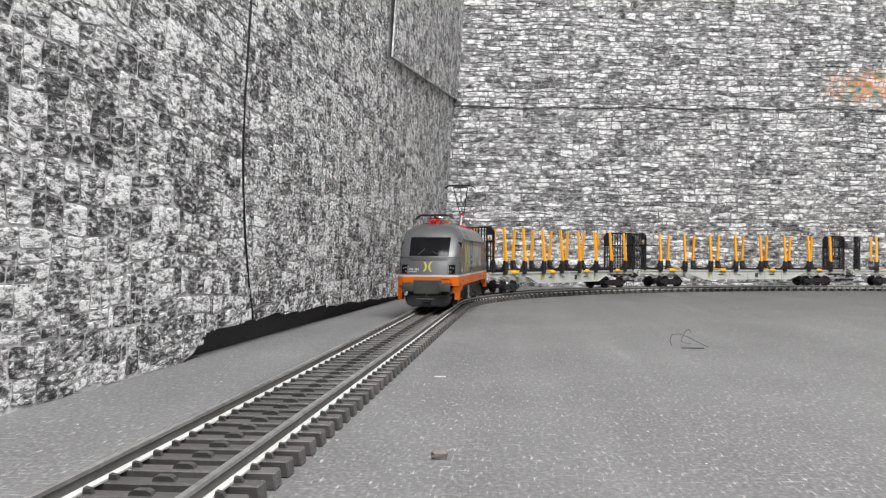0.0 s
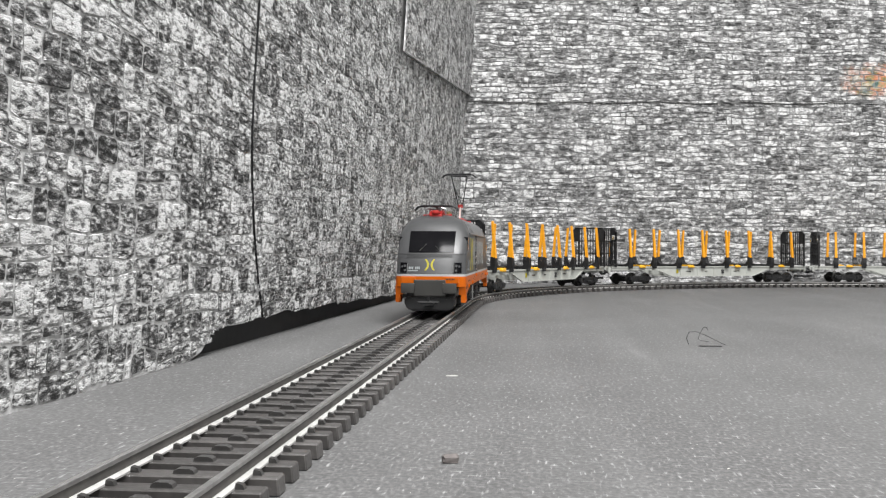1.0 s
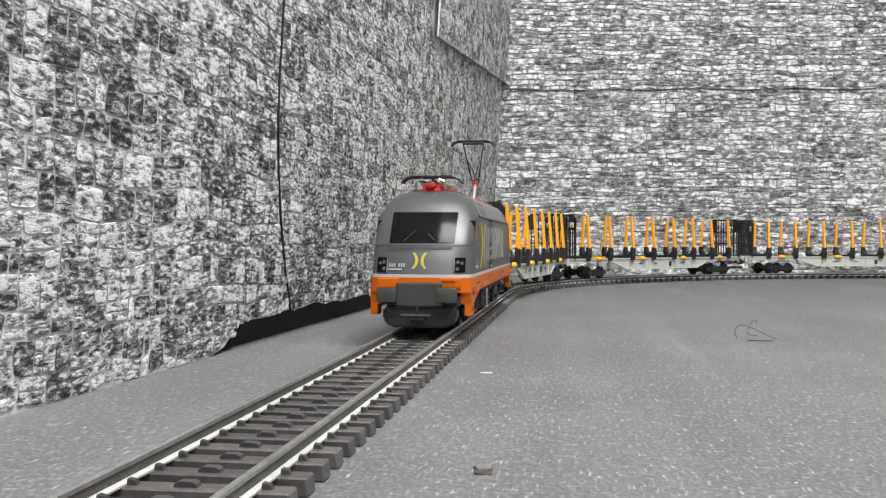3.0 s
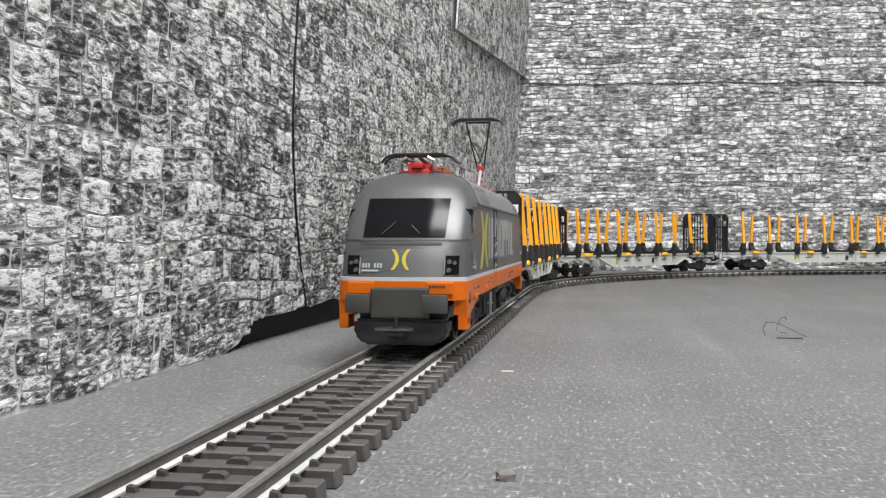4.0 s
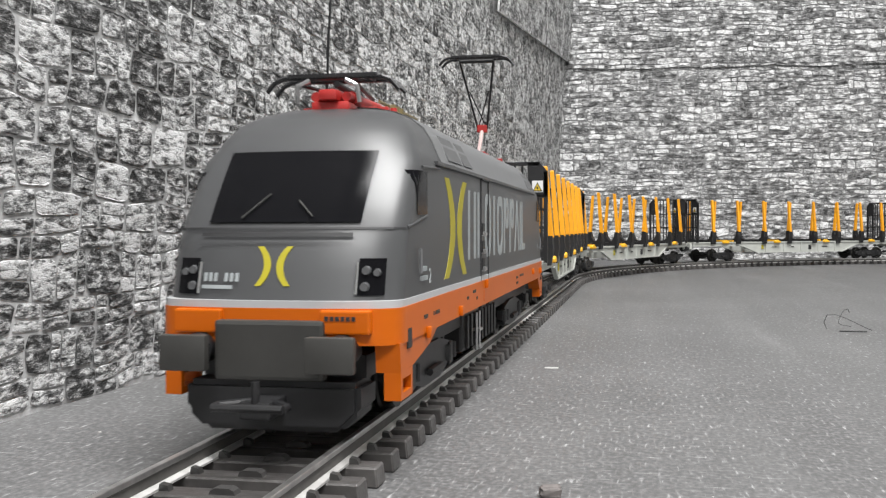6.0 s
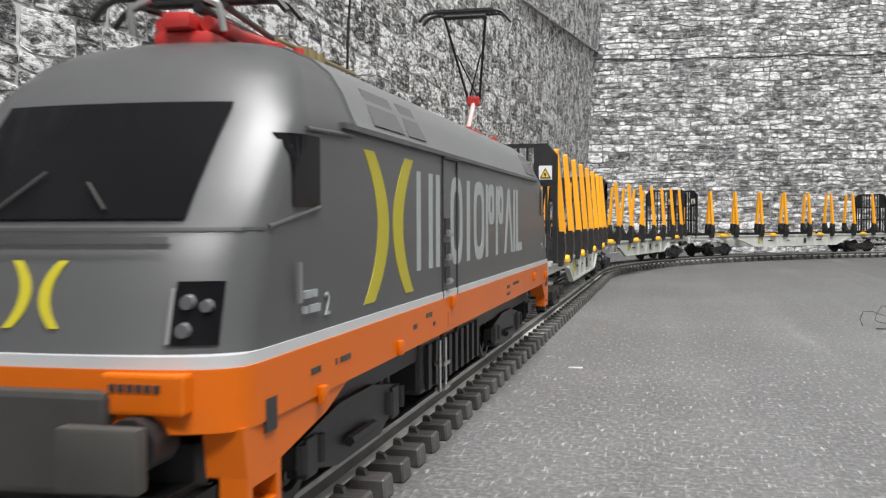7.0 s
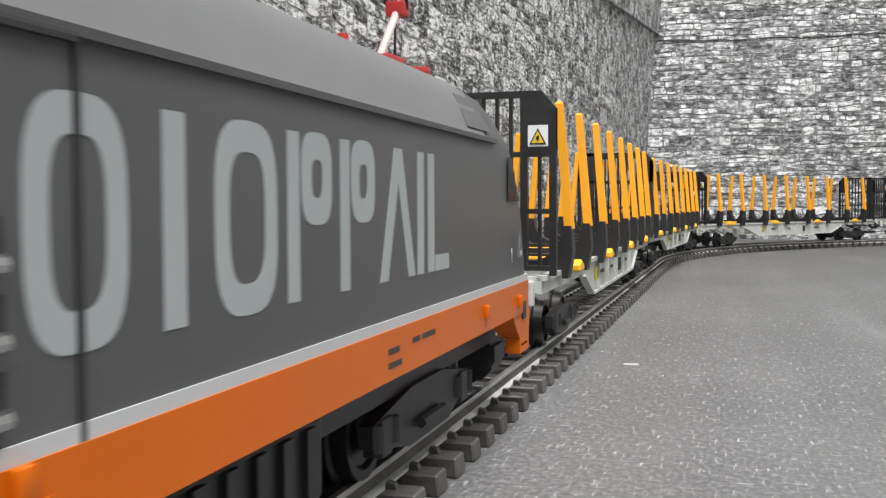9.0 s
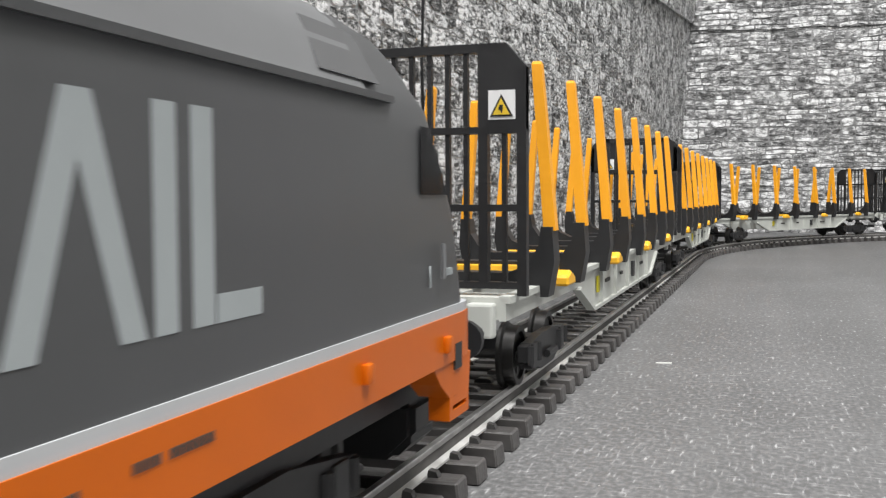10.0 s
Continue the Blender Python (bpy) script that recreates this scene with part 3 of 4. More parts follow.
def pantograph(loco, y0, raised, mirror=1):
    p = new("pantograph")
    p.parent = loco
    p.matrix_local = pose(0, y0, 0.0538 if raised else 0.0530)
    tagged(p, "red-based black pantograph" + (", raised" if raised else ", folded"))
    bm = bmesh.new()
    box(bm, -0.0075, 0.0075, -0.001, 0.001, 0.0012, 0.0024, 0.0003)
    box(bm, -0.001, 0.001, -0.009, 0.009, 0.0012, 0.0024, 0.0003)
    for x, y in ((-0.0068, 0), (0.0068, 0), (0, -0.0085), (0, 0.0085)):
        rod(bm, (x, y, -0.001), (x, y, 0.0013), 0.0011, 10)
        rod(bm, (x, y, 0.0002), (x, y, 0.0006), 0.0016, 10)
    box(bm, -0.003, 0.003, -0.0035, 0.0035, 0.0015, 0.0042, 0.0005)
    if not raised:
        box(bm, -0.0032, 0.0032, -0.0098, -0.0040, 0.0004, 0.0024, 0.0006)
        box(bm, -0.0016, 0.0016, -0.0112, -0.0060, 0.0024, 0.0042, 0.0006)
        box(bm, -0.0034, 0.0034, 0.0040, 0.0080, 0.0004, 0.0040, 0.0006)
        box(bm, -0.0022, 0.0022, 0.0095, 0.0150, 0.0002, 0.0036, 0.0006)
        for x in (-0.0026, 0.0026):
            rod(bm, (x, -0.0090, 0.0032), (x, 0.0110, 0.0036), 0.0008, 10)
            rod(bm, (x, -0.0062, 0.0032), (x, -0.0030, 0.0032), 0.0012, 10)
    part("base_frame", bm, M["red"], p, "glossy red base", smooth=True)
    if raised:
        knee = (0, 0.0085 * mirror, 0.0125)
        bm = bmesh.new()
        rod(bm, (0, 0, 0.004), knee, 0.0006, 8)
        part("lower_arm", bm, M["pink"], p, "pale pink lower arm", smooth=True)
        bm = bmesh.new()
        box(bm, -0.0016, 0.0016, knee[1] - 0.0013, knee[1] + 0.0013, knee[2] - 0.0012, knee[2] + 0.0012, 0.0004)
        part("knee", bm, M["red"], p)
        head = -0.003 * mirror
        bm = bmesh.new()
        for x in (-1, 1):
            rod(bm, (x * 0.0014, knee[1], knee[2]), (x * 0.0052, head, 0.0320), 0.00035, 6)
            rod(bm, (x * 0.0012, knee[1], knee[2] + 0.0006), (-x * 0.0030, (knee[1] + head) / 2 - 0.001, 0.0235), 0.0002, 6)
        rod(bm, (-0.0052, head, 0.0320), (0.0052, head, 0.0320), 0.0006, 6)
        rod(bm, (0, knee[1] + 0.0016, knee[2] - 0.001), (0.0008, knee[1] + 0.0022, knee[2] + 0.0025), 0.0003, 6)
        part("upper_arm", bm, M["black"], p)
        hz, hy = 0.0329, head
    else:
        bm = bmesh.new()
        for x in (-1, 1):
            rod(bm, (x * 0.0045, -0.009, 0.005), (x * 0.0014, 0.012, 0.0052), 0.00035, 6)
        rod(bm, (0, 0.011, 0.005), (0, -0.006, 0.0056), 0.0006, 8)
        part("folded_arm", bm, M["black"], p)
        bm = bmesh.new()
        pipe(bm, [(-0.0052, -0.0105, 0.002), (-0.005, -0.0112, 0.0046), (-0.003, -0.0108, 0.0056)], 0.0004)
        pipe(bm, [(0.0052, -0.0105, 0.002), (0.005, -0.0112, 0.0046), (0.003, -0.0108, 0.0056)], 0.0004)
        part("bracket", bm, M["steel"], p)
        hz, hy = 0.0064, -0.006
    bm = bmesh.new()
    for dy in (-0.0022, 0.0022):
        q = [(-0.0112, hy + dy, hz - 0.0022), (-0.0098, hy + dy, hz - 0.0006), (-0.0082, hy + dy, hz), (0.0082, hy + dy, hz), (0.0098, hy + dy, hz - 0.0006), (0.0112, hy + dy, hz - 0.0022)]
        pipe(bm, q, 0.00042)
        box(bm, -0.0075, 0.0075, hy + dy - 0.0006, hy + dy + 0.0006, hz, hz + 0.0006)
    for x in (-0.006, 0.006):
        rod(bm, (x, hy - 0.0022, hz), (x, hy + 0.0022, hz), 0.0003, 6)
    part("collector_head", bm, M["black"], p)


def build_loco():
    loco = thing("electric_locomotive", "grey and orange model electric locomotive with a white stripe", "locomotive")
    # grey shell
    bm = bmesh.new()
    rows = []
    nx = 18
    for z, w, y in LEVELS:
        ring = []
        for end in (-1, 1):
            for i in range(nx + 1):
                a = -math.pi / 2 + math.pi * i / nx
                x = w * math.sin(a)
                yy = LOCO / 2 - nose(x * 0.99999, z)
                ring.append(bm.verts.new((x * -end, end * yy, z)))
        rows.append(ring)
    for a, b in zip(rows, rows[1:]):
        for k in range(len(a)):
            j = (k + 1) % len(a)
            bm.faces.new((a[k], a[j], b[j], b[k]))
    bm.faces.new(rows[-1])
    bm.faces.new(rows[0][::-1])
    part("body_shell", bm, M["loco_grey"], loco, "satin dark grey shell", smooth=True)
    # white stripe and orange frame follow the same plan
    for name, z0, z1, mat, grow, label in (("stripe", 0.0240, 0.0250, "white", 0.00018, "white waistline stripe"), ("frame_skirt", 0.0190, 0.0240, "orange", 0.0003, "bright orange frame skirt")):
        bm = bmesh.new()
        rings = []
        for z in (z0, z1):
            ring = []
            for end in (-1, 1):
                for i in range(nx + 1):
                    a = -math.pi / 2 + math.pi * i / nx
                    s = math.sin(a)
                    x = (HW + grow) * s
                    yy = LOCO / 2 - 0.0066 - CR * (1 - (1 - min(abs(s), 0.99999) ** 3.4) ** (1 / 3.4)) + grow
                    ring.append(bm.verts.new((x * -end, end * yy, z)))
            rings.append(ring)
        for k in range(len(rings[0])):
            j = (k + 1) % len(rings[0])
            bm.faces.new((rings[0][k], rings[0][j], rings[1][j], rings[1][k]))
        bm.faces.new(rings[0][::-1])
        bm.faces.new(rings[1])
        part(name, bm, M[mat], loco, label, smooth=True)
    # corner skirts that reach lower behind the buffers
    for end in (-1, 1):
        for sx in (-1, 1):
            bm = bmesh.new()
            far = (0.0360, 0.0290) if end < 0 else (0.0225, 0.0200)
            y = [end * (LOCO / 2 - d) for d in (0.0092, *far, 0.0172, 0.0100)]
            x0, x1 = sorted((sx * 0.0138, sx * (HW + 0.0001)))
            prism(bm, [(y[0], 0.0192), (y[1], 0.0192), (y[2], 0.0170), (y[3], 0.0152), (y[4], 0.0150)], "x", x0, x1)
            low = 0.0112 if end < 0 else 0.0126
            for a, b, c, d in ((0.0100, 0.0110, low, 0.0151), (0.0160, 0.0170, low, 0.0153), (0.0108, 0.0162, low, low + 0.0010), (0.0108, 0.0162, 0.0141, 0.0151)):
                p, q = sorted((end * (LOCO / 2 - a), end * (LOCO / 2 - b)))
                box(bm, x1 - 0.0024 if sx > 0 else x0, x1 if sx > 0 else x0 + 0.0024, p, q, c, d)
            part("corner_skirt", bm, M["orange"], loco)
            # a near-black plate, slightly proud, stands in for the shade inside the step hole
            bm = bmesh.new()
            yy = end * (LOCO / 2 - 0.0145)
            box(bm, sx * (HW - 0.0002), sx * (HW + 0.00035), yy - 0.0012, yy + 0.0012, 0.0180, 0.0208)
            part("recess_plate", bm, M["line"], loco)
    for end in (-1, 1):
        f = end * LOCO / 2
        # windscreen, seams and lamps
        bm = bmesh.new()
        grid_patch(bm, -0.0112, 0.0112, 0.0356, 0.0462, 1.02, end=end, out=0.0003)
        part("windscreen", bm, M["glass"], loco, "glossy black windscreen", smooth=True)
        bm = bmesh.new()
        grid_patch(bm, -0.0172 * 0.985, 0.0172 * 0.985, 0.03465, 0.0349, 1.0, nz=1, nx=24, end=end, out=0.00022)
        grid_patch(bm, -0.0118, 0.0105, 0.0335, 0.0340, 1.0, nz=1, end=end, out=0.0006)
        part("wiper_rail", bm, M["line"], loco, "dark seam and grab rail")
        bm = bmesh.new()
        for a, b in (((-0.006, 0.0360), (-0.0025, 0.0395)), ((0.0045, 0.0362), (0.002, 0.0385))):
            p, q = on_nose(*a, 0.0007, end), on_nose(*b, 0.0007, end)
            rod(bm, p, q, 0.00013, 6)
        part("wiper", bm, M["dark"], loco)
        for sx in (-1, 1):
            bm = bmesh.new()
            x0, x1 = sorted((sx * 0.0116, sx * 0.0151))
            grid_patch(bm, x0, x1, 0.0256, 0.0306, 1.0, nx=6, nz=3, end=end, out=0.00025)
            part("headlight_housing", bm, M["glass"], loco, "dark glazed lamp housing")
            bm = bmesh.new()
            pipe(bm, [on_nose(sx * 0.0114, z, 0.0003, end) for z in (0.0257, 0.0270, 0.0285, 0.0300)], 0.0002, 6)
            part("headlight_rim", bm, M["steel"], loco, "bright metal lamp rim")
            for cx, cz, r in ((sx * 0.0126, 0.0290, 0.0007), (sx * 0.0125, 0.0268, 0.0007), (sx * 0.0140, 0.0287, 0.0006)):
                bm = bmesh.new()
                a = Vector(on_nose(cx, cz, 0.0001, end))
                b = a + Vector((0, end * 0.0006, 0))
                rod(bm, a, b, r, 14, 0, r * 0.8)
                part("headlight", bm, M["lens"], loco, "clear lamp lens", smooth=True)
        bm = bmesh.new()
        for sx in (-1, 1):
            patch(bm, crescent(0.0004 * sx - 0.0003, 0.0296, 0.0027, 0.0013, 0.0010, sx), end, 0.0001)
        part("emblem", bm, M["yellow"], loco, "two yellow crescents back to back")
        bm = bmesh.new()
        rng = random.Random(3)
        for k in range(7):
            if k != 3:
                x = -0.0107 + k * 0.00082
                grid_patch(bm, x, x + 0.00055, 0.0274, 0.0286, 1.0, 2, 2, end, 0.0002)
        grid_patch(bm, -0.0109, -0.0061, 0.0264, 0.0269, 1.0, 6, 1, end, 0.0002)
        tagged(part("marking", bm, M["letters"], loco, "pale unreadable marks"), kind="stuff")
        # buffer beam
        bm = bmesh.new()
        y0, y1 = sorted((f - end * 0.0075, f - end * 0.0052))
        box(bm, -0.0078, 0.0078, y0, y1, 0.0142, 0.0224, 0.0006)
        part("beam_plate", bm, M["dark"], loco, "dark grey plate below the cab")
        for sx in (-1, 1):
            bm = bmesh.new()
            x0, x1 = sorted((sx * 0.0070, sx * 0.0140))
            y0, y1 = sorted((f - end * 0.0085, f - end * 0.0058))
            box(bm, x0, x1, y0, y1, 0.0206, 0.0238, 0.0003)
            part("beam_panel", bm, M["orange"], loco, "orange buffer beam panel")
        bm = bmesh.new()
        for k in range(6):
            x = -end * (0.0078 + 0.00075 * k)
            box(bm, min(x, x - end * 0.0005), max(x, x - end * 0.0005), min(f - end * 0.0058, f - end * 0.0056), max(f - end * 0.0058, f - end * 0.0056), 0.0224, 0.0230)
        tagged(part("marking", bm, M["line"], loco), kind="stuff")
        for sx in (-1, 1):
            b = new("buffer")
            b.parent = loco
            bm = bmesh.new()
            y0, y1 = sorted((f, f - end * 0.0016))
            box(bm, sx * 0.0101 - 0.0033, sx * 0.0101 + 0.0033, y0, y1, 0.0160, 0.0208, 0.0004)
            part("buffer_head", bm, M["dark"], b, smooth=True)
            bm = bmesh.new()
            rod(bm, (sx * 0.0101, f - end * 0.001, 0.0184), (sx * 0.0101, f - end * 0.0085, 0.0184), 0.0014, 12)
            rod(bm, (sx * 0.0101, f - end * 0.0045, 0.0184), (sx * 0.0101, f - end * 0.0085, 0.0184), 0.0022, 12)
            part("buffer_shank", bm, M["black"], b, smooth=True)
        # snow plough and coupler
        bm = bmesh.new()
        y0 = f - end * 0.0062
        prism(bm, [(-0.0125, 0.0140), (0.0125, 0.0140), (0.0125, 0.0098), (0.0098, 0.0072), (-0.0098, 0.0072), (-0.0125, 0.0098)], "y", y0, y0 - end * 0.009)
        bmesh.ops.bevel(bm, geom=list(bm.edges), offset=0.0008, segments=2, affect="EDGES")
        part("snow_plough", bm, M["black"], loco)
        c = new("coupler")
        c.parent = loco
        bm = bmesh.new()
        z = 0.0118
        loop = [(-0.0015, -0.0005), (-0.0048, 0.0026), (-0.0048, 0.0044), (0.0048, 0.0044), (0.0048, 0.0026), (0.0015, -0.0005)]
        pipe(bm, [(x, f + end * (y - 0.002), z) for x, y in loop], 0.00055, 8)
        part("coupler_loop", bm, M["black"], c)
        bm = bmesh.new()
        box(bm, -0.0022, 0.0022, min(f - end * 0.009, f), max(f - end * 0.009, f), 0.0098, 0.0122, 0.0004)
        rod(bm, (0, f - end * 0.0005, 0.011), (0, f - end * 0.0005, 0.0148), 0.0006, 8)
        part("coupler_hook", bm, M["black"], c)
    # sides
    for side in (-1, 1):
        def yy(y):
            return y if side == 1 else LOCO - y
        rng = random.Random(9)
        bm = bmesh.new()
        for o in (crescent(0.0534, 0.0348, 0.0085, 0.0058, 0.0046, 1), crescent(0.0516, 0.0348, 0.0085, 0.0060, 0.0046, -1)):
            side_plate(bm, [(yy(y), z) for y, z in o], side)
        part("emblem", bm, M["yellow"], loco, "tall yellow crescents back to back")
        bm = bmesh.new()
        z0, z1 = 0.0288, 0.0420
        zm = z0 + 0.46 * (z1 - z0)

        def bar(a, b, c=z0, d=z1):
            side_plate(bm, [(yy(p), q) for p, q in rect(a, b, c, d)], side)

        def slant(a, b, t):
            side_plate(bm, [(yy(a), z0), (yy(a + t), z0), (yy(b + t), z1), (yy(b), z1)], side)
        for a, b in ((0.0650, 0.0672), (0.0718, 0.0741), (0.0762, 0.0786), (0.0984, 0.1010), (0.1158, 0.1180), (0.1265, 0.1287), (0.1485, 0.1508), (0.1524, 0.1548)):
            bar(a, b)
        for a, b, z in ((0.0860, 0.0948, z0), (0.1046, 0.1140, z0), (0.1184, 0.1246, zm), (0.1291, 0.1352, zm)):
            ya, yb = sorted((yy(a), yy(b)))
            side_ring(bm, ya, yb, z - 0.0002, z1 + 0.0002, 0.0020, side)
        slant(0.1366, 0.1410, 0.0023)
        slant(0.1454, 0.1410, 0.0023)
        bar(0.1551, 0.1608, z0, z0 + 0.0018)
        part("side_lettering", bm, M["letters"], loco, "pale grey bars and ovals of the side lettering")
        # cab window, with its raised brow, door joints, gutter and steps
        for a, b in ((0.0203, 0.0272), (LOCO - 0.0262, LOCO - 0.0178)):
            bm = bmesh.new()
            rows = []
            for m in range(4):
                z = 0.0368 + 0.0066 * m / 3
                rows.append([bm.verts.new((side * (side_x(a + (b - a) * n / 8, z) + 0.0002), -LOCO / 2 + a + (b - a) * n / 8, z)) for n in range(9)])
            for p, q in zip(rows, rows[1:]):
                for n in range(8):
                    bm.faces.new((p[n], p[n + 1], q[n + 1], q[n]))
            part("cab_window", bm, M["glass"], loco, "dark cab side window")
            if a > 0.1:
                continue
            bm = bmesh.new()
            for p, q in (((a + 0.0036, 0.0440), (b + 0.0100, 0.0444)), ((a - 0.005, 0.0350), (b, 0.0368))):
                rod(bm, (side * (side_x(*p) + 0.0001), -LOCO / 2 + p[0], p[1]), (side * (side_x(*q) + 0.0001), -LOCO / 2 + q[0], q[1]), 0.00024, 8)
            part("window_brow", bm, M["loco_grey"], loco, "raised grey brow", smooth=True)
        bm = bmesh.new()
        side_plate(bm, rect(0.034, LOCO - 0.034, 0.0449, 0.0455), side, 0.0005)
        part("gutter", bm, M["loco_grey"], loco)
        bm = bmesh.new()
        for y in (0.0800, 0.0900):
            side_plate(bm, rect(yy(y), yy(y) + 0.0005, 0.0180, 0.0449), side, 0.00022)
        side_plate(bm, [(p, q) for p, q in rect(min(yy(0.0800), yy(0.0900)), max(yy(0.0800), yy(0.0900)), 0.0446, 0.0451)], side, 0.0005)
        part("door_joint", bm, M["line"], loco, "dark door joints")
        for z in (0.0262, 0.0298, 0.0334):
            # no hollow is cut: the dark plate colour gives the recess its shade
            bm = bmesh.new()
            side_plate(bm, rect(yy(0.0814) if side == 1 else yy(0.0844), yy(0.0844) if side == 1 else yy(0.0814), z, z + 0.0024), side, 0.0003)
            part("recess_plate", bm, M["line"], loco)
            bm = bmesh.new()
            ya, yb = sorted((yy(0.0816), yy(0.0842)))
            rod(bm, (side * (HW + 0.0004), -LOCO / 2 + ya, z + 0.0002), (side * (HW + 0.0004), -LOCO / 2 + yb, z + 0.0002), 0.0005, 8)
            part("step_bar", bm, M["steel"], loco, "bright metal step bar")
        bm = bmesh.new()
        ya, yb = sorted((yy(0.0826), yy(0.0876)))
        side_plate(bm, rect(ya, yb, 0.0198, 0.0220), side, 0.0004)
        part("recess_plate", bm, M["orange"], loco)
        bm = bmesh.new()
        bars(bm, yy(0.0225), 0.0284, 5, rng, side)
        bars(bm, yy(0.0225), 0.0270, 6, rng, side)
        bars(bm, 0.2005 if side == 1 else 0.0170, 0.0284, 3, rng, side)
        tagged(part("marking", bm, M["letters"], loco, "small pale unreadable marks"), kind="stuff")
        bm = bmesh.new()
        for y, z, n in ((0.024, 0.0212, 4), (0.031, 0.0212, 7), (0.062, 0.0214, 3), (0.069, 0.0222, 5), (0.073, 0.0207, 4), (0.138, 0.0216, 5), (0.145, 0.0218, 14), (0.138, 0.0202, 6)):
            bars(bm, yy(y), z, n, rng, side, 0.0006)
        tagged(part("marking", bm, M["dark"], loco, "small dark unreadable marks"), kind="stuff")
        for y, z in ((0.0265, 0.0190), (0.0545, 0.0200), (0.200, 0.0212), (0.178, 0.0218), (0.0850, 0.0232)):
            bm = bmesh.new()
            box(bm, side * (HW + 0.0002), side * (HW + 0.0010), -LOCO / 2 + yy(y) - 0.0007, -LOCO / 2 + yy(y) + 0.0007, z - 0.0009, z + 0.0009, 0.0003)
            part("lifting_lug", bm, M["orange"], loco, smooth=True)
        for y in (0.0205, LOCO - 0.0205):
            bm = bmesh.new()
            rod(bm, (side * (HW + 0.0006), -LOCO / 2 + y, 0.0282), (side * (HW + 0.0006), -LOCO / 2 + y, 0.0318), 0.0003, 6)
            part("grab_rail", bm, M["roof_grey"], loco)
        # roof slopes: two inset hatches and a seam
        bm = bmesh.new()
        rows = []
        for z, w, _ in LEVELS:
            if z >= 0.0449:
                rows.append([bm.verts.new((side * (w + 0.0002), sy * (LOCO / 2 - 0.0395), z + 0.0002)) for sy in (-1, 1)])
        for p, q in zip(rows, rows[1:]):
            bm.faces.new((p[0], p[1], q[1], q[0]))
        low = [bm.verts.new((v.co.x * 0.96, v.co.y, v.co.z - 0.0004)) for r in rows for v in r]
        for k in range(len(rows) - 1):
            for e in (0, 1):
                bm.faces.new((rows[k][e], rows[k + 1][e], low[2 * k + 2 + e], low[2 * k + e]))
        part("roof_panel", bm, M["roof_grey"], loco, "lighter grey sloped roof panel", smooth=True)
        for y0, y1 in ((0.047, 0.0605), (0.0625, 0.072), (LOCO - 0.048, LOCO - 0.036)):
            bm = bmesh.new()
            a, b = (0.0464, 0.0508)
            wa, wb = level(a)[0], level(b)[0]
            q = [(side * (wa + 0.0005), y0), (side * (wa + 0.0005), y1), (side * (wb + 0.0005), y1 - 0.001), (side * (wb + 0.0005), y0 + 0.001)]
            vs = [bm.verts.new((x, -LOCO / 2 + yy(y), z)) for (x, y), z in zip(q, (a, a, b, b))]
            lo = [bm.verts.new((x * 0.96, -LOCO / 2 + yy(y), z)) for (x, y), z in zip(q, (a, a, b, b))]
            bm.faces.new(vs)
            for i in range(4):
                bm.faces.new((vs[i], vs[(i + 1) % 4], lo[(i + 1) % 4], lo[i]))
            part("roof_hatch", bm, M["hatch"], loco, "darker grey roof hatch")
    two = text_part(loco, "2", 0.0032, Matrix.Translation((HW + 0.0002, -LOCO / 2 + 0.0290, 0.0264)) @ Euler((radians(90), 0, radians(90))).to_matrix().to_4x4(), M["letters"])
    tagged(two, "pale grey figure two")
    one = text_part(loco, "1", 0.0032, Matrix.Translation((HW + 0.0002, LOCO / 2 - 0.0235, 0.0275)) @ Euler((radians(90), 0, radians(90))).to_matrix().to_4x4(), M["letters"])
    tagged(one, "pale grey figure one")
    # roof gear
    bm = bmesh.new()
    box(bm, -0.0075, 0.0075, -0.045, 0.045, 0.0525, 0.0550, 0.0005)
    for y in (-0.03, -0.012, 0.008, 0.027):
        box(bm, -0.006, 0.006, y - 0.007, y + 0.007, 0.0550, 0.0557, 0.0004)
    part("roof_deck", bm, M["roof_grey"], loco)
    bm = bmesh.new()
    for y in (-0.052, -0.049, -0.046):
        rod(bm, (0.004, y, 0.0535), (0.004, y, 0.0575), 0.0011, 10)
    pipe(bm, [(0.004, -0.060, 0.0572), (0.004, -0.03, 0.0572), (-0.004, 0.0, 0.0568), (-0.004, 0.05, 0.0568)], 0.0003)
    part("roof_busbar", bm, M["brass"], loco, "brass roof conductor", smooth=True)
    for y in (-0.058, 0.046):
        bm = bmesh.new()
        for x in (-0.005, 0.001, 0.006):
            rod(bm, (x, y, 0.0530), (x, y, 0.0562), 0.0010, 10, 0, 0.0007)
        part("insulator", bm, M["red"], loco, smooth=True)
    pantograph(loco, -0.0665, False)
    pantograph(loco, 0.0755, True)
    # underframe
    bm = bmesh.new()
    box(bm, -0.0125, 0.0125, -0.024, 0.024, 0.0085, 0.0168, 0.0008)
    for k in range(9):
        for sx in (-1, 1):
            box(bm, sx * 0.0125 - 0.0006, sx * 0.0125 + 0.0006, -0.021 + k * 0.005, -0.019 + k * 0.005, 0.0090, 0.0160)
    box(bm, -0.012, 0.012, -0.098, 0.098, 0.0140, 0.0172)
    part("underframe", bm, M["black"], loco)
    for sx in (-1, 1):
        bm = bmesh.new()
        for y in (-0.0225, -0.0185):
            rod(bm, (sx * 0.0152, y, 0.0090), (sx * 0.0152, y, 0.0170), 0.0003, 6)
        for z in (0.0092, 0.0130):
            box(bm, sx * 0.0152 - 0.0008, sx * 0.0152 + 0.0008, -0.0225, -0.0185, z, z + 0.0005)
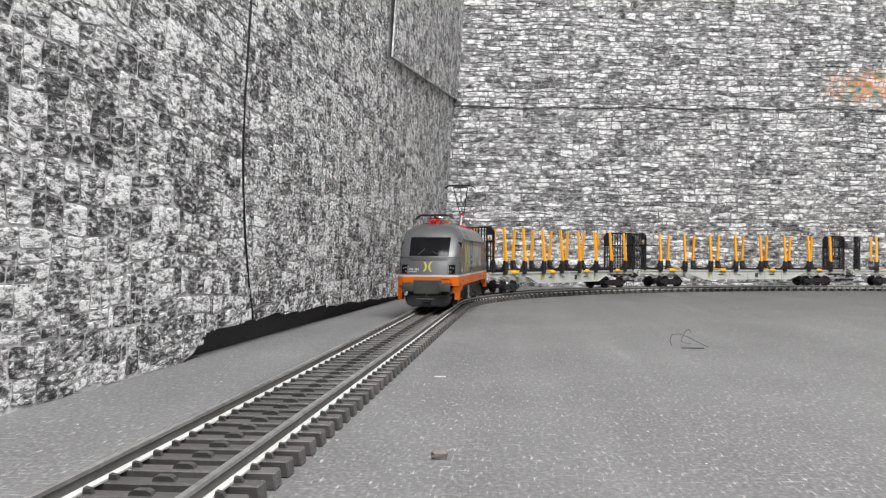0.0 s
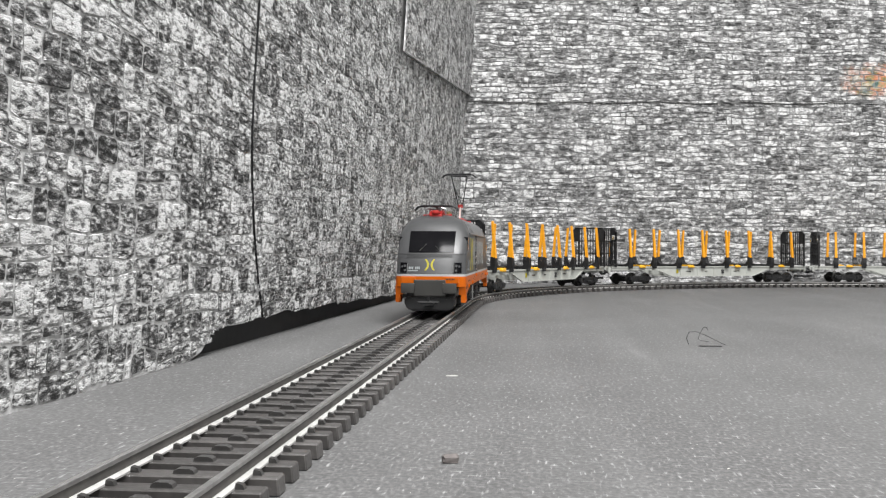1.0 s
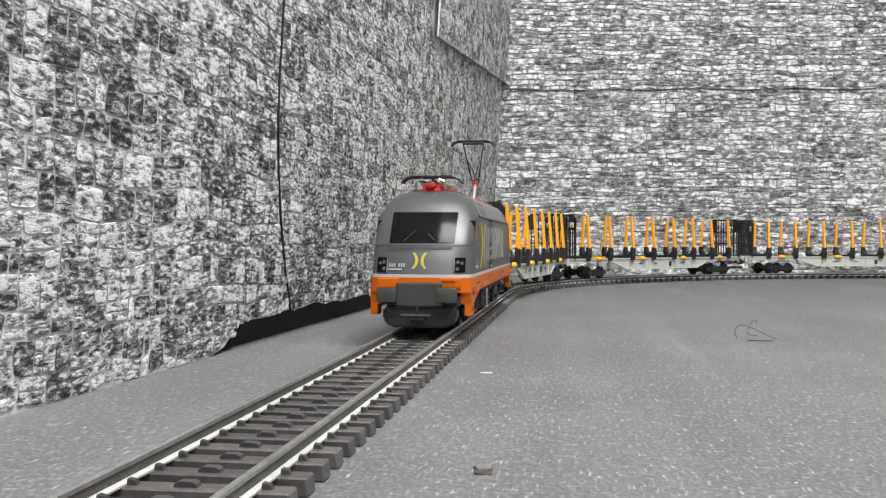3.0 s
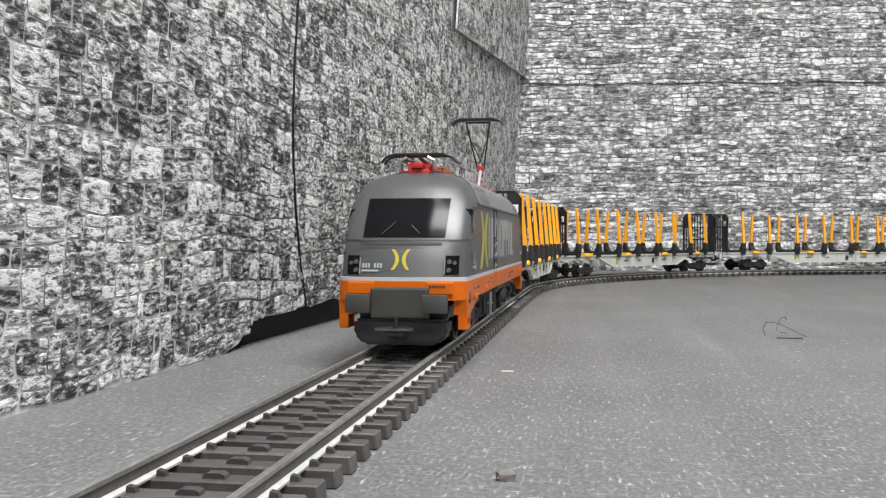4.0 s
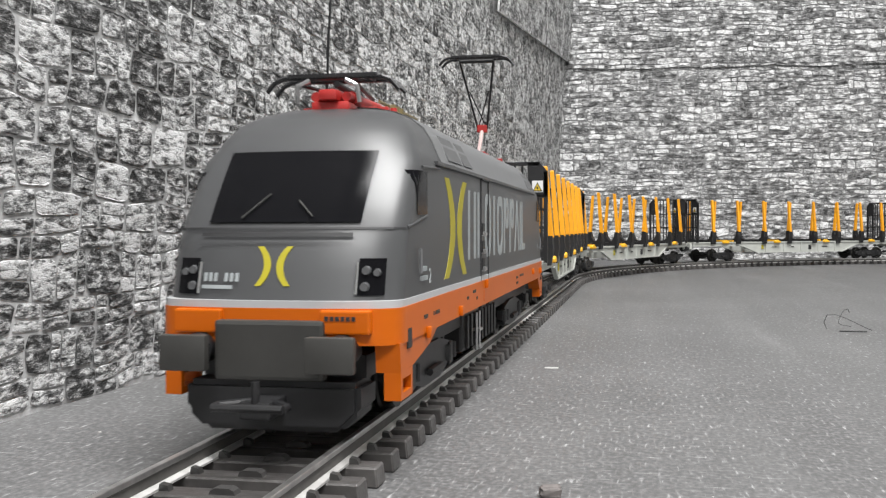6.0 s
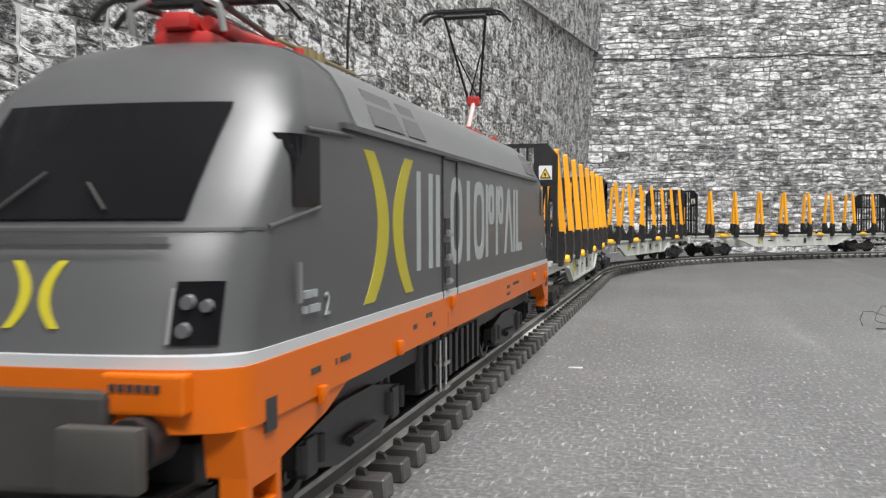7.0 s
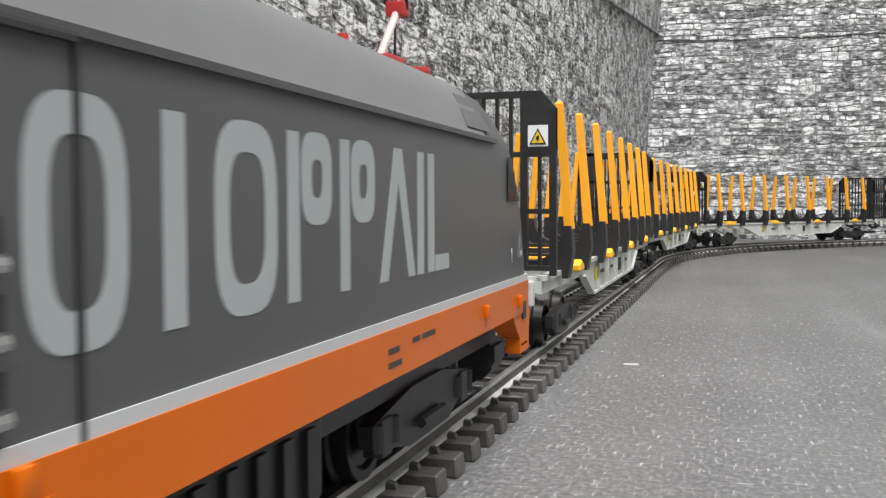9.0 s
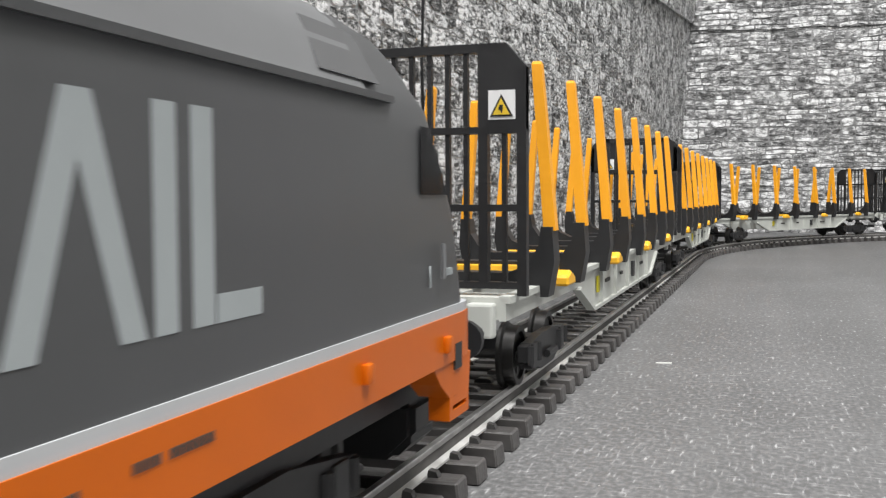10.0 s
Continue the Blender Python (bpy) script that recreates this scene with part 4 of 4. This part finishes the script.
        part("step_ladder", bm, M["steel"], loco, "grey metal step ladder")
    for py in (-0.057, 0.057):
        bogie(loco, py, 0.0330, 0.0062, "bogie", True)
    return loco


# ---- the stake wagons ----
WAGON, DRAWN = 0.270, 0.226               # its length, and the length in which its parts are given
STAKES = [-0.0880, -0.0640, -0.0385, -0.0130, 0.0130, 0.0385, 0.0640, 0.0880]


def build_wagon():
    w = thing("stake_wagon", "empty pale grey model stake wagon with orange stakes and black ends", "wagon", "log wagons behind the locomotive")
    e = DRAWN / 2 - 0.0075
    # side sills, fish-bellied between the bogies
    for sx in (-1, 1):
        bm = bmesh.new()
        x0, x1 = sorted((sx * 0.0138, sx * 0.0128))
        prism(bm, [(-e, 0.0222), (e, 0.0222), (e, 0.0188), (0.058, 0.0188), (0.044, 0.0132), (-0.044, 0.0132), (-0.058, 0.0188), (-e, 0.0188)], "x", x0, x1)
        q0, q1 = sorted((sx * 0.0146, sx * 0.0128))
        box(bm, q0, q1, -e, e, 0.0214, 0.0224)
        prism(bm, [(-0.0445, 0.0126), (0.0445, 0.0126), (0.0590, 0.0184), (0.0580, 0.0190), (0.0440, 0.0133), (-0.0440, 0.0133), (-0.0580, 0.0190), (-0.0590, 0.0184)], "x", q0, q1)
        for y in (-0.036, -0.018, 0.0, 0.018, 0.036):
            box(bm, q0, q1, y - 0.0004, y + 0.0004, 0.0132, 0.0216)
        part("side_sill", bm, M["wagon"], w)
        bm = bmesh.new()
        box(bm, sx * 0.0141 - 0.0004, sx * 0.0141 + 0.0004, 0.008, 0.0105, 0.0152, 0.0192)
        part("sill_opening", bm, M["line"], w)
        bm = bmesh.new()
        for y, n in ((-0.030, 5), (-0.010, 3), (0.022, 6)):
            for k in range(n):
                box(bm, sx * 0.0141 - 0.0002, sx * 0.0141 + 0.0002, y + k * 0.001, y + k * 0.001 + 0.0006, 0.0172, 0.0180)
        tagged(part("marking", bm, M["dark"], w, "small dark unreadable marks"), kind="stuff")
        bm = bmesh.new()
        box(bm, sx * 0.0142 - 0.0002, sx * 0.0142 + 0.0002, -0.0405, -0.0385, 0.0160, 0.0195)
        part("marking", bm, M["yellow"], w, "small yellow mark")
    bm = bmesh.new()
    box(bm, -0.0128, 0.0128, -e, -e + 0.006, 0.0190, 0.0222)
    box(bm, -0.0128, 0.0128, e - 0.006, e, 0.0190, 0.0222)
    box(bm, -0.0035, 0.0035, -e, e, 0.0186, 0.0216)
    for y in (-0.075, -0.05, -0.025, 0.0, 0.025, 0.05, 0.075):
        box(bm, -0.0128, 0.0128, y - 0.001, y + 0.001, 0.0192, 0.0214)
    for end in (-1, 1):
        box(bm, -0.006, 0.006, min(end * e, end * (e + 0.003)), max(end * e, end * (e + 0.003)), 0.0165, 0.0225, 0.0004)
        box(bm, 0.0105 * -1 - 0.002, -0.0105 + 0.002, min(end * e, end * (e + 0.002)), max(end * e, end * (e + 0.002)), 0.0165, 0.0215, 0.0004)
        box(bm, 0.0085, 0.0125, min(end * e, end * (e + 0.002)), max(end * e, end * (e + 0.002)), 0.0165, 0.0215, 0.0004)
    part("underframe", bm, M["wagon"], w)
    for y in (-0.066, -0.022, 0.022, 0.066):
        bm = bmesh.new()
        box(bm, -0.0120, 0.0120, y - 0.0012, y + 0.0012, 0.0224, 0.0238, 0.0002)
        part("deck_strip", bm, M["pad"], w, "yellow deck strip")
    # stake pairs: black cradle and two orange stakes
    for y in STAKES:
        bm = bmesh.new()
        prof = [(-0.0166, 0.0318), (-0.0148, 0.0318), (-0.0143, 0.0285), (-0.0125, 0.0258), (-0.0095, 0.0244), (0.0095, 0.0244), (0.0125, 0.0258), (0.0143, 0.0285), (0.0148, 0.0318), (0.0166, 0.0318), (0.0170, 0.0262), (0.0160, 0.0206), (0.0147, 0.0206), (0.0147, 0.0224), (-0.0147, 0.0224), (-0.0147, 0.0206), (-0.0160, 0.0206), (-0.0170, 0.0262)]
        prism(bm, prof, "y", y - 0.0019, y + 0.0019)
        part("stake_cradle", bm, M["black"], w, "black stake cradle")
        for sx in (-1, 1):
            bm = bmesh.new()
            lo, hi = sx * 0.0160, sx * 0.0138
            vs = []
            for x, z, a, b in ((lo, 0.0312, 0.0010, 0.0010), (hi, 0.0578, 0.0008, 0.0008), (hi, 0.0583, 0.0006, 0.0006)):
                vs.append([bm.verts.new((x + p * a, y + q * b, z)) for p, q in ((-1, -1), (1, -1), (1, 1), (-1, 1))])
            bm.faces.new(vs[0][::-1])
            bm.faces.new(vs[-1])
            for p, q in zip(vs, vs[1:]):
                for k in range(4):
                    bm.faces.new((p[k], p[(k + 1) % 4], q[(k + 1) % 4], q[k]))
            part("stake", bm, M["stake"], w, "orange stake")
    for y in (-0.0760, -0.0255, 0.0255, 0.0760):
        for sx in (-1, 1):
            bm = bmesh.new()
            x0, x1 = sorted((sx * 0.0138, sx * 0.0168))
            prism(bm, [(y - 0.0030, 0.0212), (y + 0.0030, 0.0212), (y + 0.0024, 0.0228), (y - 0.0008, 0.0240), (y - 0.0030, 0.0230)], "x", x0, x1)
            bmesh.ops.bevel(bm, geom=list(bm.edges), offset=0.0004, segments=1, affect="EDGES")
            part("clamp", bm, M["pad"], w, "yellow clamp")
    # ends: black lattice
    for end in (-1, 1):
        y = end * (e - 0.003)
        wall = new("end_wall")
        wall.parent = w
        tagged(wall, "black lattice end wall")
        y0, y1 = y - 0.0007, y + 0.0007
        bm = bmesh.new()
        box(bm, -0.0162, -0.0148, y0, y1, 0.0222, 0.0553)
        box(bm, 0.0148, 0.0162, y0, y1, 0.0222, 0.0553)
        box(bm, -0.0132, 0.0132, y0, y1, 0.0575, 0.0588)
        for z in (0.0232, 0.0345, 0.0458):
            box(bm, -0.0148, 0.0148, y0, y1, z, z + 0.0010)
        for sx in (-1, 1):
            x = [sx * k for k in (0.0162, 0.0132, 0.0090, 0.0090, 0.0162)]
            prism(bm, list(zip(x, (0.0553, 0.0588, 0.0588, 0.0462, 0.0462))), "y", y0, y1)
            box(bm, min(sx * 0.0090, sx * 0.0104), max(sx * 0.0090, sx * 0.0104), y0, y1, 0.0240, 0.0462)
        part("frame", bm, M["black"], wall)
        for k in range(6):
            x = -0.0070 + k * 0.0028
            bm = bmesh.new()
            box(bm, x - 0.00035, x + 0.00035, y - 0.0004, y + 0.0004, 0.0240, 0.0577)
            part("bar", bm, M["black"], wall)
        for x in (-0.0128, 0.0128):
            bm = bmesh.new()
            box(bm, x - 0.00035, x + 0.00035, y - 0.0004, y + 0.0004, 0.0240, 0.0462)
            part("bar", bm, M["black"], wall)
        for sx in (-1, 1):
            bm = bmesh.new()
            g = y + end * 0.0008
            box(bm, sx * 0.0126 - 0.0020, sx * 0.0126 + 0.0020, min(y, g), max(y, g), 0.0478, 0.0520)
            part("warning_sign", bm, M["sign_white"], wall, "white warning sign with a yellow triangle")
            bm = bmesh.new()
            g0, g1 = y + end * 0.0008, y + end * 0.0010
            prism(bm, [(sx * 0.0126 - 0.0017, 0.0482), (sx * 0.0126 + 0.0017, 0.0482), (sx * 0.0126, 0.0514)], "y", g0, g1, 0)
            prism(bm, [(sx * 0.0126 - 0.00125, 0.04845), (sx * 0.0126 + 0.00125, 0.04845), (sx * 0.0126, 0.0508)], "y", g1, g1 + end * 0.00012, 1)
            prism(bm, [(sx * 0.0126 - 0.0002, 0.0498), (sx * 0.0126 + 0.0003, 0.0499), (sx * 0.0126 + 0.0003, 0.0493), (sx * 0.0126 + 0.0001, 0.0486), (sx * 0.0126 - 0.0001, 0.0491), (sx * 0.0126 - 0.0004, 0.0492)], "y", g1 + end * 0.00012, g1 + end * 0.0002, 0)
            part("warning_triangle", bm, [M["black"], M["sign_yellow"]], wall)
        for sx in (-1, 1):
            bm = bmesh.new()
            f = end * DRAWN / 2
            rod(bm, (sx * 0.0101, end * e, 0.0172), (sx * 0.0101, f, 0.0172), 0.0012, 10)
            rod(bm, (sx * 0.0101, f - end * 0.001, 0.0172), (sx * 0.0101, f, 0.0172), 0.0027, 16)
            part("buffer", bm, M["black"], w, smooth=True)
        bm = bmesh.new()
        box(bm, -0.0015, 0.0015, min(end * e, end * (DRAWN / 2 + 0.001)), max(end * e, end * (DRAWN / 2 + 0.001)), 0.0105, 0.0125, 0.0003)
        part("coupler", bm, M["black"], w)
    for ob in w.children_recursive:
        if ob.type == "MESH":
            ob.data.transform(Matrix.Scale(WAGON / DRAWN, 4, (0, 1, 0)))
    for py in (-0.093, 0.093):
        bogie(w, py, 0.0225, 0.0050)
    return w


# ---- small things on the board ----


def build_clutter():
    rng = random.Random(21)
    bm = bmesh.new()
    box(bm, -0.0014, 0.0014, -0.0009, 0.0009, 0, 0.0014, 0.0004)
    for v in bm.verts:
        v.co *= 1 + rng.uniform(-0.12, 0.12)
    ob = new("pebble", finish(bm, "pebble", M["pebble"]))
    ob.matrix_world = pose(-0.0137, 0.2237, 0, 0, 0, 12)
    tagged(ob, "small brown crumb lying on the grey board", "crumb")
    bm = bmesh.new()
    box(bm, -0.0017, 0.0017, -0.0006, 0.0006, 0, 0.0002)
    ob = new("paint_chip", finish(bm, "paint_chip", M["chip"]))
    ob.matrix_world = pose(-0.0239, 0.3435, 0, 0, 0, 8)
    tagged(ob, "tiny pale chip lying flat on the board", "chip")
    wire = thing("wire_scrap", "tangled scrap of thin dark wire on the board", "wire")
    wire.matrix_world = pose(0.0665, 0.4500, 0)
    for name, pts in (("strand", [(-0.0095, 0.006, 0.0003), (-0.0105, 0.007, 0.003), (-0.009, 0.008, 0.0058), (-0.005, 0.008, 0.006), (0.0, 0.006, 0.0045), (0.006, 0.002, 0.002), (0.010, 0.0, 0.0004)]),
                      ("strand", [(0.0015, 0.009, 0.0068), (0.0008, 0.009, 0.0082), (-0.001, 0.009, 0.0078), (-0.0035, 0.006, 0.005), (-0.0045, 0.004, 0.003), (-0.003, 0.003, 0.0022), (0.001, 0.002, 0.0018)]),
                      ("strand", [(-0.0055, -0.004, 0.0003), (0.007, -0.004, 0.0003)])):
        bm = bmesh.new()
        pipe(bm, [(x * 0.7, y * 0.7, z * 0.85 if z > 0.0005 else z) for x, y, z in pts], 0.00012 if pts[0][1] > 0 else 0.00025)
        part(name, bm, M["wire"], wire)
    # flecks too many to count
    verts, faces = [], []
    for _ in range(1400):
        x, y = rng.uniform(-0.11, 0.5), rng.uniform(0.12, 1.15)
        if abs(x - TX) < 0.017 or y > BY + BS * (x - BX) - 0.004 or x < LA + LB * y + 0.004:
            continue
        r = rng.uniform(0.00005, 0.00016) * (2.0 if rng.random() < 0.05 else 1)
        a = rng.random() * 3
        n = len(verts)
        for k in range(5):
            w = a + k * math.tau / 5
            verts.append((x + math.cos(w) * r * rng.uniform(0.7, 1.8), y + math.sin(w) * r * rng.uniform(0.6, 1.2), 0.00005))
        verts.append((x, y, 0.00005 + r * 0.5))
        faces += [(n + k, n + (k + 1) % 5, n + 5) for k in range(5)]
    me = bpy.data.meshes.new("dust_flecks")
    me.from_pydata(verts, [], faces)
    me.materials.append(M["chip"])
    tagged(new("dust_flecks", me), "pale specks of dust on the grey board", "dust", kind="stuff")


build_room()
locomotive = build_loco()
first = build_wagon()
wagons = [first] + [copy_thing(first, Matrix()) for _ in range(3)]
build_clutter()
build_track()
build_printed_walls()

# the place of the buffers of the locomotive along the track, second by second
FRONT = [0.5970, 0.5310, 0.4625, 0.3950, 0.3310, 0.2710, 0.2170, 0.1660, 0.1165, 0.0680, 0.0195]
POLY = np.polyfit(range(11), FRONT, 5)


def front_at(t):
    return float(np.polyval(POLY, t))


def riding(s0, pivot):
    """The pose of a car whose middle is at s0, carried by two pivots; and the turn of each bogie."""
    ax, ay, ah = along(s0 - pivot)
    bx, by, bh = along(s0 + pivot)
    h = math.degrees(math.atan2(bx - ax, by - ay))
    return pose((ax + bx) / 2, (ay + by) / 2, 0, 0, 0, -h), h - ah, h - bh


def motions():
    times = [k * 0.25 for k in range(41)]
    fine = [k * 0.1 for k in range(101)]
    cars = [(locomotive, LOCO / 2, 0.057)]
    for k, w in enumerate(wagons):
        cars.append((w, LOCO + 0.0115 + WAGON * (k + 0.5), 0.093))
    for car, back, pivot in cars:
        walk(car, [(t, riding(front_at(t) + back, pivot)[0]) for t in times])
        bogies = [c for c in car.children if c.name.startswith("bogie")]
        for b in bogies:
            py = b.location.y
            which = 1 if py < 0 else 2
            walk(b, [(t, pose(0, py, 0, 0, 0, riding(front_at(t) + back, pivot)[which])) for t in times])
            for a in b.children:
                if a.name.startswith("wheelset"):
                    p = a.location.copy()
                    r = p.z - RAIL_TOP
                    walk(a, [(t, pose(p.x, p.y, p.z, math.degrees((front_at(0) - front_at(t)) / r), 0, 0)) for t in fine])


motions()
